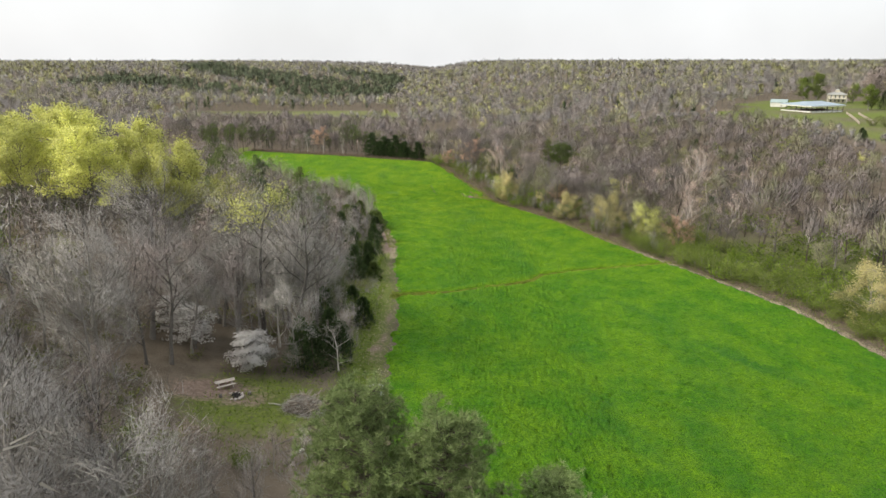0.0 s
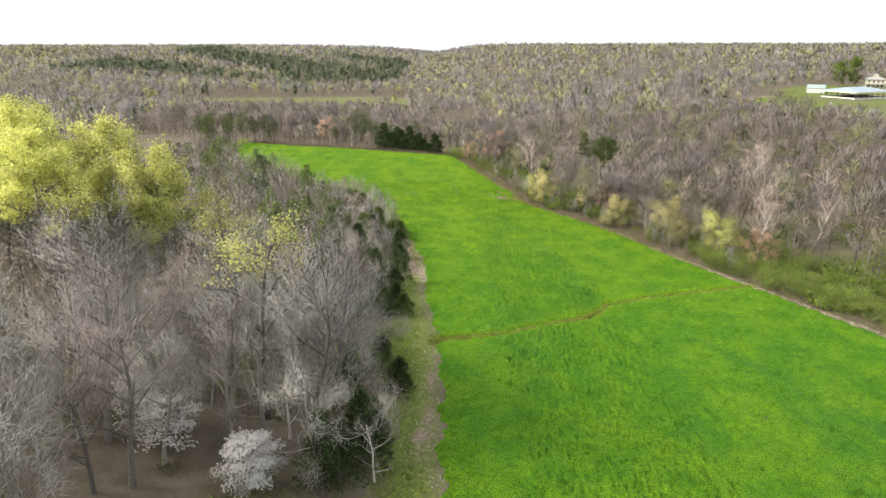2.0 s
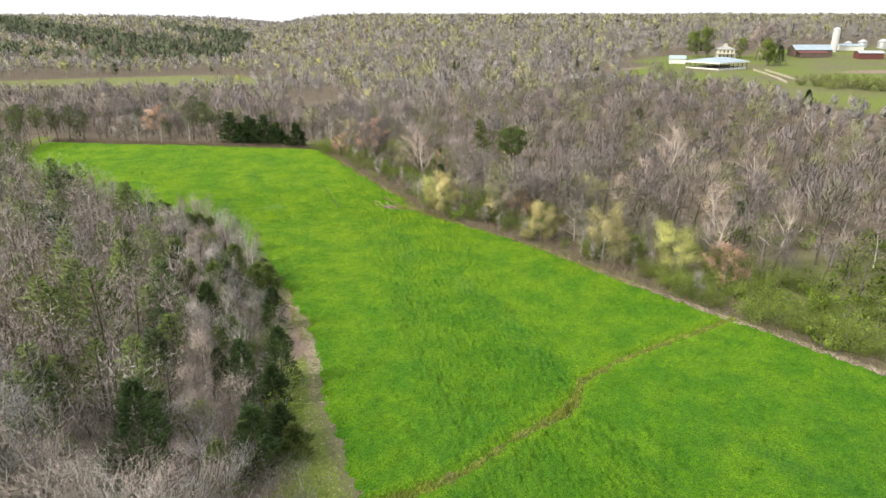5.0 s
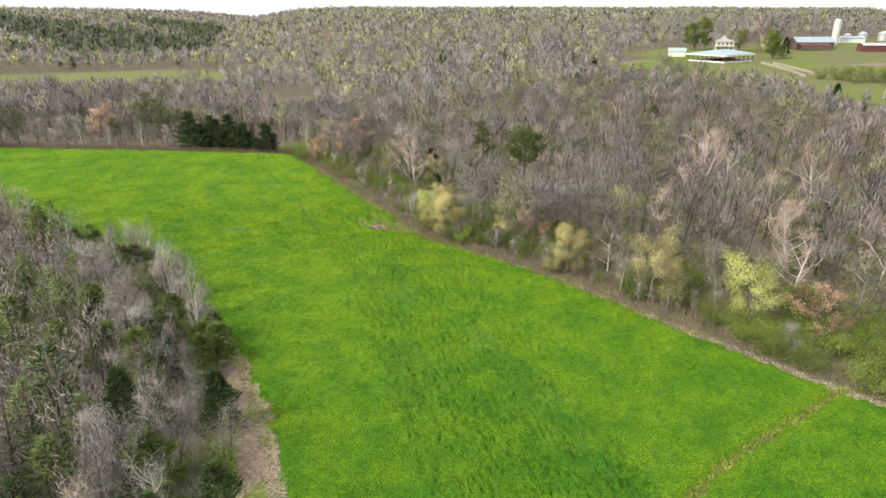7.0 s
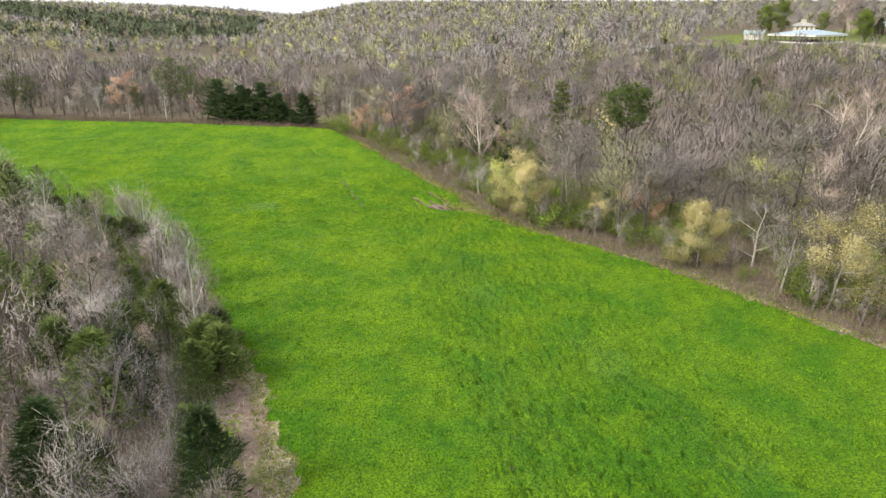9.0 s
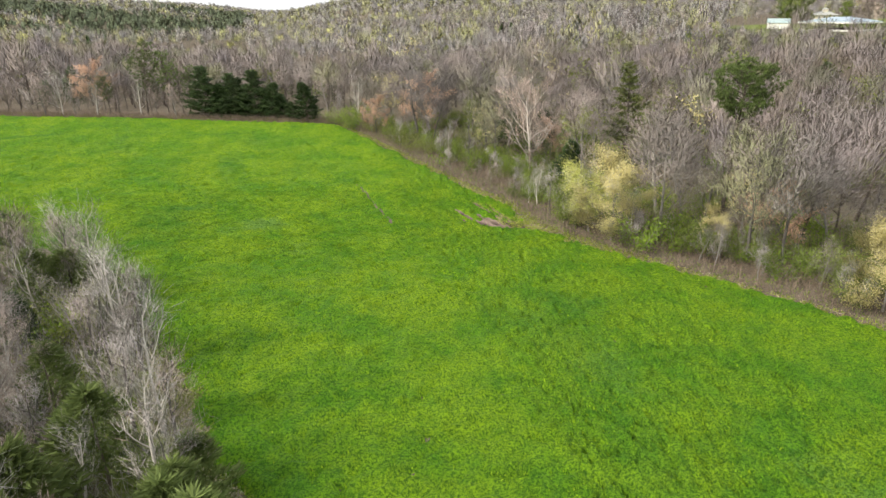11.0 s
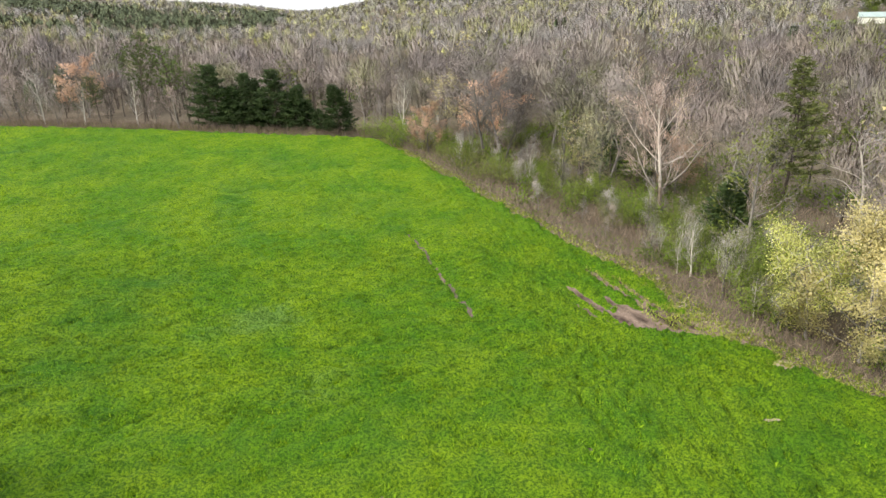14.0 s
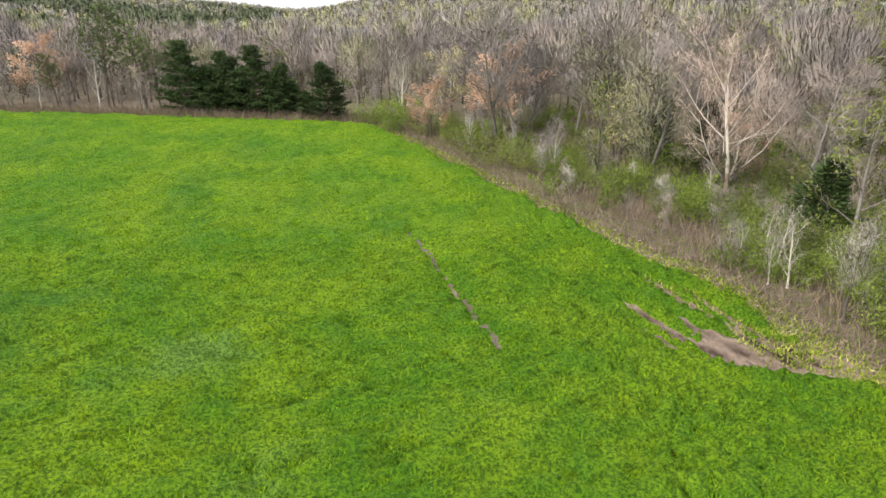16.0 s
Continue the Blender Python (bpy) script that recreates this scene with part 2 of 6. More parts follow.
def land(x, y):
    x, y = np.asarray(x, float), np.asarray(y, float)
    a, b = np.clip(x / 100, -0.6, 0.7), np.clip((y - 150) / 100, -1.5, 1.5)
    z = 2.16 - 5.46 * a - 2.87 * b + 1.75 * a * a + 4.26 * a * b + 2.55 * b * b
    z = z + 10.0 * ease(-22, -75, x) * (1 - ease(125, 178, y))          # knoll under the old trees
    z = z + 8.0 * ease(-120, -400, x)
    z = z + 11.7 * ease(55, 235, x - east_edge(y))                      # the farm's hill
    z = z + 12.0 * ease(500, 800, 0.8 * y + 0.6 * x) * ease(-60, 140, x)
    z = z + 9.0 * ease(600, 1300, y)
    z = z + 16.0 * ease(600, 1150, 0.9 * y - 0.45 * x) * ease(0, -220, x)
    z = z + 1.2 * np.sin(x / 61.0 + 1.0) * np.sin(y / 83.0) * ease(30, 90, np.abs(x - 10)) + 0.5 * np.sin(x / 23.0) * np.sin(y / 31.0 + 2) * ease(30, 70, np.abs(x - 10))
    return z


def land_at(x, y):
    return float(land(x, y))


def far_edge(x):
    """The field's far end, where the woods close the valley."""
    return 288.5 - 0.33 * np.minimum(np.asarray(x, float) + 5, 30)


def wob(x, y, k, s=0.0):
    x, y = np.asarray(x, float), np.asarray(y, float)
    return np.sin(x * k + 1.7 * np.sin(y * k * 0.6 + s)) * np.sin(y * k * 1.1 + 1.3 * np.sin(x * k * 0.7 + 2 + s))


def in_field(x, y):
    """How many metres inside the crop a place lies (minus: outside), roughly."""
    e = (east_edge(y) - x) * 0.8
    w = (x - west_edge(y)) * 0.85
    f = (far_edge(x) - y) * 0.95
    return np.minimum(np.minimum(e, w), f)


CUT = ([-12, -8, -4, 2, 7, 12, 17, 20, 22, 30, 40, 51, 56], [112, 113.5, 115, 117.5, 121, 124, 126.5, 129.5, 133, 137.5, 141.5, 145.5, 147])


def cut_off(x, y):
    """Metres from the grassy drain that crosses the crop."""
    return np.abs(y - np.interp(x, *CUT)) * 0.85


def mud_off(x, y):
    """Over 0 in the bare rutted corner where water leaves the field."""
    u, v = np.asarray(x, float) - 13.5, np.asarray(y, float) - 217.8
    a, b = 0.85 * u - 0.53 * v, 0.53 * u + 0.85 * v
    return 1 - (a / 7.2) ** 2 - (b / (1.7 + 0.3 * ease(-4, 2, -a))) ** 2 - 0.35 * wob(x, y, 1.1) - 0.4 * wob(x, y, 2.9, 1.0)


def ruts(x, y):
    """Depth of the wheel ruts that run out of the mud into the crop."""
    x, y = np.asarray(x, float), np.asarray(y, float)
    r = np.zeros_like(x + y)
    for ys, xs, w in (((217, 222, 226, 230.8), (12.6, 11.6, 10.6, 9.8), 0.6), ((217, 221, 225.2), (11.2, 9.9, 8.7), 0.6), ((217.5, 220.5, 222.5, 227.4), (9.8, 8.4, 7.8, 6.6), 0.58),
                      ((218, 220.5, 224), (8.4, 6.9, 6.2), 0.45), ((217, 222, 229), (13.8, 12.5, 11.4), 0.4)):
        off = x - np.interp(y, ys, xs)
        r = np.maximum(r, np.exp(-(off / w) ** 2) * ease(ys[0] - 0.6, ys[0] + 0.6, y) * (1 - ease(ys[-1] - 2.5, ys[-1] + 0.3, y)))
    line = x - np.interp(y, [221, 228, 238, 269], [-2.3, -3.3, -4.4, -10.9])
    r = np.maximum(r, 0.9 * np.exp(-(line / 0.36) ** 2) * (y > 220) * (y < 241))
    return np.maximum(r, 0.6 * np.exp(-(line / 0.3) ** 2) * (y > 255) * (y < 270))


def bald(x, y):
    """Small bald spots in the crop."""
    r = np.zeros_like(np.asarray(x, float) + np.asarray(y, float))
    for a, b, p, q in ((12.1, 206.1, 0.6, 0.3), (17.0, 211.4, 1.0, 0.7)):
        r = np.maximum(r, np.exp(-((x - a) / p) ** 2 - ((y - b) / q) ** 2))
    return r


def in_camp(x, y):
    return 1 - ((x + 22) / 13.0) ** 2 - ((y - 66) / 11.0) ** 2


def in_meadow(x, y):
    """Over 0 on the grazed hilltop round the barns."""
    a = 1 - ((x - 243) / 86.0) ** 2 - ((y - 372) / 76.0) ** 2
    b = 1 - ((x - 390) / 125.0) ** 2 - ((y - 415) / 105.0) ** 2
    c = 1 - ((x - 240) / 55.0) ** 2 - ((y - 300) / 60.0) ** 2
    d = 1 - ((x - 276) / 62.0) ** 2 - ((y - 455) / 56.0) ** 2
    b = np.maximum(np.maximum(b, c), d)
    return np.maximum(a, b) + 0.12 * wob(x, y, 0.06)


def in_pale(x, y):
    """The pale hayfield beyond the creek woods."""
    return 1 - ((x + 120) / 110.0) ** 2 - ((y - 545) / 75.0) ** 2


def lines(parts):
    out = []
    for a, b, s in parts:
        out += list(np.arange(a, b, s))
    return np.array(out)


# ground: one sheet to the horizon
gx = np.concatenate([-np.geomspace(3600, 126, 40), lines([(-124, 1, 1.4), (1, 22, 0.4), (22, 100, 1.4), (100, 126, 2.8)]), np.geomspace(128, 3600, 56)])
gy = np.concatenate([-np.geomspace(1500, 20, 16), lines([(-16, 40, 3.0), (40, 204, 2.0), (204, 234, 0.5), (234, 330, 2.0), (330, 620, 8.0)]), np.geomspace(625, 4800, 44)])
GX, GY = np.meshgrid(gx, gy)
GZ = land(GX, GY)
fine = np.random.default_rng(5).normal(0, 0.035, GZ.shape)
inside = in_field(GX, GY)
GZ = GZ + np.where(np.abs(GX) < 125, fine, 0) - 0.10 * np.exp(-(cut_off(GX, GY) / 0.7) ** 2) * (inside > 0) - 0.13 * ruts(GX, GY) * (1 - 0.6 * ease(0.0, 0.4, mud_off(GX, GY)))
nx, ny = len(gx), len(gy)
idx = np.arange(nx * ny).reshape(ny, nx)
quads = np.stack([idx[:-1, :-1], idx[:-1, 1:], idx[1:, 1:], idx[1:, :-1]], -1).reshape(-1, 4)


def sheet(name, co, faces, material):
    me = bpy.data.meshes.new(name)
    me.from_pydata(co.tolist(), [], faces.tolist())
    me.polygons.foreach_set("use_smooth", np.ones(len(faces), bool))
    me.materials.append(material)
    return me


def ground_material():
    m, n, l, b = nodes_of("ground")
    p = place_of(n)
    at = n.new("ShaderNodeAttribute")
    at.attribute_name = "cover"
    sp = n.new("ShaderNodeSeparateColor")
    l.new(at.outputs[0], sp.inputs[0])
    dirt, grass, straw = sp.outputs
    n1, n2, n3 = noise_node(n, l, p, 0.35, 5), noise_node(n, l, p, 2.2, 5), noise_node(n, l, p, 9.0, 4, 0.75)
    col = mixed(n, l, ranged(n, l, n1, 0.35, 0.65), (0.085, 0.07, 0.05), (0.14, 0.116, 0.088))
    col = mixed(n, l, ranged(n, l, n3, 0.45, 0.7, 0, 0.7), col, (0.23, 0.198, 0.158))

    def cover(fac, lo, hi, amount):
        s = n.new("ShaderNodeMath")
        s.operation = "MULTIPLY_ADD"
        l.new(n2, s.inputs[0])
        s.inputs[1].default_value = amount
        l.new(fac, s.inputs[2])
        return ranged(n, l, s.outputs[0], lo, hi)

    g = mixed(n, l, ranged(n, l, n2, 0.35, 0.65), (0.075, 0.115, 0.018), (0.15, 0.19, 0.04))
    g = mixed(n, l, ranged(n, l, n3, 0.5, 0.75, 0, 0.55), g, (0.22, 0.20, 0.09))
    col = mixed(n, l, cover(grass, 0.62, 0.95, 0.7), col, g)
    s = mixed(n, l, ranged(n, l, n3, 0.35, 0.65), (0.28, 0.235, 0.15), (0.46, 0.40, 0.29))
    col = mixed(n, l, cover(straw, 0.7, 0.95, 0.7), col, s)
    d = mixed(n, l, ranged(n, l, n2, 0.35, 0.65), (0.14, 0.105, 0.085), (0.26, 0.197, 0.158))
    d = mixed(n, l, ranged(n, l, n3, 0.5, 0.7, 0, 0.6), d, (0.41, 0.32, 0.26))
    col = mixed(n, l, cover(dirt, 0.7, 0.95, 0.7), col, d)
    col = mixed(n, l, cover(at.outputs["Alpha"], 0.75, 1.15, 0.7), col, (0.055, 0.039, 0.031))
    l.new(col, b.inputs["Base Color"])
    b.inputs["Roughness"].default_value = 0.95
    b.inputs["Specular IOR Level"].default_value = 0.1
    bumped(n, l, b, n3, 0.6, 0.12)
    return m


M_GROUND = ground_material()
gm = sheet("ground", np.stack([GX, GY, GZ], -1).reshape(-1, 3), quads, M_GROUND)


def band(d, w):
    return np.exp(-(d / w) ** 2)


we, ee = GX - west_edge(GY), GX - east_edge(GY)
near = (GY > 20) & (GY < 335)
track = (np.maximum(band(we + 1.3, 0.75), band(we + 3.6, 0.9)) * ease(62, 82, GY) + ease(140, 150, GY) * band(we + 2.4, 1.5)) * (1 - 0.85 * ease(168, 178, GY)) * (1 - ease(196, 205, GY))
track = track * (0.31 + 0.3 * wob(GX, GY, 0.33) + 0.2 * ease(140, 150, GY))
camp = np.clip(in_camp(GX, GY) * 1.3, 0, 1)
pit = np.maximum(band(np.hypot((GX + 27.0) / 1.8, GY - 67.5), 4.0) * (0.85 + 0.3 * wob(GX, GY, 0.8)), 0.8 * band(np.hypot((GX + 10.2) / 0.28, GY - 83), 7.0) * (0.7 + 0.4 * wob(GX, GY, 0.9)))
dirt_c = np.clip(np.maximum.reduce([track * near, pit, np.clip(mud_off(GX, GY) * 2, 0, 0.66), ruts(GX, GY)]), 0, 1)
lane = band((0.42 * (GX - 300) + 0.91 * (GY - 398)), 3.0) * (GX > 268) * (GX < 460)
slip = band(np.hypot((GX - 318) / 4.5, (GY - 366) / 1.3), 9.0)
bare = band(np.hypot((GX - 185) / 2.5, GY - 420), 8.0)
dirt_c = np.clip(dirt_c + lane * 0.6 + slip + bare * 0.8, 0, 1)
grass_c = np.clip(np.maximum.reduce([camp * 0.56, near * band(we + 3.5, 4.5) * 0.62, np.clip(in_meadow(GX, GY) * 4 + 0.4, 0, 0.58) * (0.86 + 0.3 * wob(GX, GY, 0.07)), band(cut_off(GX, GY), 1.2) * (inside > -2) * 0.75, np.clip(in_pale(GX, GY) * 3, 0, 0.5),
                                     near * ease(3, 9, ee) * (1 - ease(55, 85, ee)) * (0.45 - 0.17 * ease(160, 180, GY))]), 0, 1)
straw_c = np.clip(np.maximum.reduce([near * band(ee - 0.4, 0.75) * (1 - 0.8 * ease(163, 178, GY)) * (0.46 + 0.3 * wob(GX, GY, 0.12) + 0.22 * (1 - ease(165, 185, GY))), near * band(we + 0.2, 1.0) * ease(130, 150, GY) * (1 - 0.7 * ease(168, 180, GY)) * 0.62, near * band(we + 6, 3.0) * ease(140, 155, GY) * 0.2,
                                     np.clip(in_pale(GX, GY) * 4, 0, 0.34), near * band(ee - 8, 7.0) * 0.3, band(cut_off(GX, GY), 1.6) * (inside > -2) * (0.1 + 0.3 * ease(-1, -6, GX) + 0.25 * band(GX - 18, 3)), bald(GX, GY) * 1.1, band(np.hypot((GX - 17.2) * 0.9 + (GY - 211) * 0.45, (GY - 211) * 0.3), 1.1) * 0.6]), 0, 1)
# Darker soil: in the ruts, along the drain, the east margin and the mud.
dark_c = np.clip(ruts(GX, GY) * (0.62 + 0.25 * wob(GX, GY, 1.3, 2.0)) + band(cut_off(GX, GY), 0.5) * (inside > 0.5) * 0.6 + 0.3 * band(ee - 2.5, 2.5) * ease(205, 216, GY) + ease(0.1, 0.6, mud_off(GX, GY)) * 0.16, 0, 1) * near
attr = gm.color_attributes.new("cover", "FLOAT_COLOR", "POINT")
attr.data.foreach_set("color", np.stack([dirt_c, grass_c, straw_c, dark_c], -1).reshape(-1).astype(np.float32))
ground = tagged(new("ground", gm), "leaf-littered valley ground with a dirt farm track", "ground", kind="structure")

# crop: a low green canopy that rises out of the soil at its edges


def crop_material():
    m, n, l, b = nodes_of("crop")
    p = place_of(n)
    mp = n.new("ShaderNodeMapping")
    mp.inputs["Rotation"].default_value = (0, 0, radians(28))
    mp.inputs["Scale"].default_value = (1.0, 0.35, 1.0)
    l.new(p, mp.inputs[0])
    n0, n1 = noise_node(n, l, mp.outputs[0], 0.07, 4), noise_node(n, l, p, 0.16, 5)
    n2, n3 = noise_node(n, l, p, 0.9, 4, 0.7), noise_node(n, l, p, 6.0, 4, 0.8)
    n4 = noise_node(n, l, p, 2.6, 5, 0.75)
    at = n.new("ShaderNodeAttribute")
    at.attribute_name = "sward"
    sw = n.new("ShaderNodeSeparateColor")
    l.new(at.outputs[0], sw.inputs[0])
    rank, sheen, thin_growth = sw.outputs

    def patch(fac, lo, hi, top):
        k = n.new("ShaderNodeMath")
        k.operation = "MULTIPLY_ADD"
        l.new(n4, k.inputs[0])
        k.inputs[1].default_value = 0.9
        l.new(fac, k.inputs[2])
        return ranged(n, l, k.outputs[0], lo, hi, 0, top)

    col = mixed(n, l, ranged(n, l, n1, 0.40, 0.60), (0.132, 0.30, 0.008), (0.255, 0.415, 0.010))
    col = mixed(n, l, ranged(n, l, n0, 0.54, 0.68, 0, 0.5), col, (0.07, 0.215, 0.02))
    col = mixed(n, l, ranged(n, l, n2, 0.5, 0.74, 0, 0.4), col, (0.34, 0.52, 0.010))
    col = mixed(n, l, patch(thin_growth, 0.75, 1.2, 0.75), col, (0.36, 0.50, 0.012))
    col = mixed(n, l, patch(rank, 0.62, 1.25, 0.85), col, (0.06, 0.20, 0.026))
    col = mixed(n, l, patch(sheen, 0.78, 1.15, 0.6), col, (0.20, 0.36, 0.09))
    # Shade in gaps between blades and in hollows, painted as dark noise.
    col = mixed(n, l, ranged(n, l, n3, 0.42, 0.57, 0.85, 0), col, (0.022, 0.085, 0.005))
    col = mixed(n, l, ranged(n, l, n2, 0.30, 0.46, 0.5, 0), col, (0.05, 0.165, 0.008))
    sp = n.new("ShaderNodeSeparateXYZ")
    l.new(p, sp.inputs[0])
    col = mixed(n, l, ranged(n, l, sp.outputs[1], 120, 205, 1, 0), col, (0.80, 1.0, 1.0), "MULTIPLY")      # ranker growth at the valley's south end
    l.new(col, b.inputs["Base Color"])
    b.inputs["Roughness"].default_value = 0.8
    b.inputs["Specular IOR Level"].default_value = 0.15
    bumped(n, l, b, n3, 1.0, 0.45)
    return m


M_CROP = crop_material()


def crop_height(x, y):
    s = in_field(x, y) + 0.45 * wob(x, y, 0.4) + 0.4 * wob(x, y, 1.3, 1.0) + 0.5
    h = np.minimum(ease(-0.2, 1.4, s), ease(0.1, 0.8, cut_off(x, y) + 0.25 * wob(x, y, 0.9) - 0.19 - 0.5 * ease(-2, -7, x) - 0.45 * np.exp(-((np.asarray(x, float) - 18) / 3.5) ** 2)))
    h = np.minimum(h, 1 - ease(-0.25, 0.15, mud_off(x, y)))
    h = np.minimum(h, 1 - 1.3 * ruts(x, y))
    h = np.minimum(h, 1 - 1.6 * bald(x, y))
    return -0.12 + 0.40 * h


cx, cy = lines([(-102, 1, 0.5), (1, 22, 0.25), (22, 80, 0.5)]), lines([(36, 210, 0.5), (210, 238, 0.25), (238, 322, 0.5)])
CX, CY = np.meshgrid(cx, cy)
crng = np.random.default_rng(9)
CX, CY = CX + crng.uniform(-0.1, 0.1, CX.shape), CY + crng.uniform(-0.1, 0.1, CY.shape)
CH = crop_height(CX, CY)
CZ = land(CX, CY) + CH + (crng.normal(0, 0.14, CX.shape) + 0.06 * (1 + wob(CX, CY, 0.5, 2.0)) + 0.03 + 0.06 * wob(CX, CY, 2.3) + 0.05 * wob(CX, CY, 4.3, 1.0)) * (CH > 0.1)
ci = np.arange(CX.size).reshape(CX.shape)
cq = np.stack([ci[:-1, :-1], ci[:-1, 1:], ci[1:, 1:], ci[1:, :-1]], -1).reshape(-1, 4)
cq = cq[(CH.reshape(-1)[cq] > -0.1).any(1)]
used = np.unique(cq)
remap = np.zeros(CX.size, int)
remap[used] = np.arange(len(used))
SWATH = ([48, 57, 65, 79, 97, 110, 125, 150, 160, 168, 177, 184, 194, 203, 212], [27, 24, 21, 19.5, 20.3, 21.2, 20.5, 18.4, 17.4, 16, 12.6, 8.4, 4.5, -2, -9])


def rank_growth(x, y):
    """Darker, ranker crop: a long winding swath, a second one east of it, and wet hollows."""
    u = 0.8 * wob(x, y, 0.35) + 0.5 * wob(x, y, 0.9, 2.0)
    r = 0.42 * band((x - np.interp(y, *SWATH) + 1.8 * u) * 0.8, 2.6) * ease(46, 60, y) * (1 - ease(198, 212, y)) * (0.62 + 0.4 * wob(x, y, 0.16, 1.0) + 0.25 * wob(x, y, 0.6, 3.0))
    r = np.maximum(r, 0.6 * band((x - np.interp(y, [80, 84, 97, 116, 124], [54, 51.5, 44.5, 35.5, 31]) + u) * 0.7, 1.9) * ease(78, 86, y) * (1 - ease(112, 124, y)) * (0.8 + 0.4 * wob(x, y, 0.2)))
    for a, b, p, q, w in ((10, 195, 7, 3.6, 0.42), (-24.5, 256, 2.6, 12, 0.55), (-21, 273, 3, 6, 0.5), (-27, 231, 4.5, 1.6, 0.6), (-35, 246, 4, 2.5, 0.45), (-62, 284, 7, 1.5, 0.8), (-27, 281, 5, 1.4, 0.6), (-44, 219, 7, 1.0, 0.5), (32, 118, 6, 3, 0.35)):
        r = np.maximum(r, w * np.exp(-((x - a + u) / p) ** 2 - ((y - b + u) / q) ** 2))
    return r


def painted_sheen(x, y):
    """Pale bluish sheen, painted into the crop's colour in soft patches."""
    u = wob(x, y, 0.5) + 0.6 * wob(x, y, 1.1, 1.0)
    r = np.zeros_like(x + y)
    for a, b, p, q, w in ((-18.5, 222, 4.5, 3.0, 0.75), (-14, 212, 3.5, 3.0, 0.5), (-5, 215.5, 3.5, 2.0, 0.4), (8, 183, 5, 7, 0.45), (15, 168, 4, 8, 0.5), (18.5, 152, 4, 8, 0.4), (-33, 226, 4, 1.5, 0.3)):
        r = np.maximum(r, w * np.exp(-((x - a + u) / p) ** 2 - ((y - b + u) / q) ** 2))
    return r


def yellow_growth(x, y):
    """Thin yellow-green growth beside the drain, the mud and on dry rises."""
    u = 1.2 * wob(x, y, 0.3)
    r = np.maximum(0.6 * band(cut_off(x, y) - 1.0, 1.6), 0.55 * np.clip(1 - np.hypot((x - 4) / 9, (y - 222) / 8), 0, 1))
    for a, b, p, q, w in ((24, 150, 6, 4, 0.45), (-26, 222, 14, 4, 0.35), (-6, 181, 7, 4, 0.3), (5, 145, 8, 3, 0.35), (2, 240, 5, 14, 0.4), (-10, 262, 7, 12, 0.3), (30, 160, 5, 8, 0.3)):
        r = np.maximum(r, w * np.exp(-((x - a + u) / p) ** 2 - ((y - b + u) / q) ** 2))
    return r


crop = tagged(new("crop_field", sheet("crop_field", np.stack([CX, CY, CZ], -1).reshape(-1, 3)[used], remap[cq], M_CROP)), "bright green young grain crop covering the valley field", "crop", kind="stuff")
sward = crop.data.color_attributes.new("sward", "FLOAT_COLOR", "POINT")
sward.data.foreach_set("color", np.stack([rank_growth(CX, CY), painted_sheen(CX, CY), yellow_growth(CX, CY), np.ones_like(CX)], -1).reshape(-1, 4)[used].reshape(-1).astype(np.float32))


# ---- mesh helpers ----
def outward(v, height):
    """Normals of a rounded crown: away from the middle of the tree, and a little up."""
    d = (v - np.array((0, 0, 0.5 * height))) * np.array((1.0, 1.0, 0.8)) + np.array((0, 0, 0.05 * height))
    d = d + np.random.default_rng(len(v)).normal(0, 0.05 * height, (len(v) // 3, 3)).repeat(3, 0)[:len(v)] if len(v) % 3 == 0 else d
    return d / np.maximum(np.linalg.norm(d, axis=1), 1e-6)[:, None]


def faced(v, tri, nrm):
    """Triangles turned so that they face the way of their normals."""
    g = np.cross(v[tri[:, 1]] - v[tri[:, 0]], v[tri[:, 2]] - v[tri[:, 0]])
    flip = (g * nrm[tri[:, 0]]).sum(1) < 0
    tri = tri.copy()
    tri[flip] = tri[flip][:, [0, 2, 1]]
    return tri


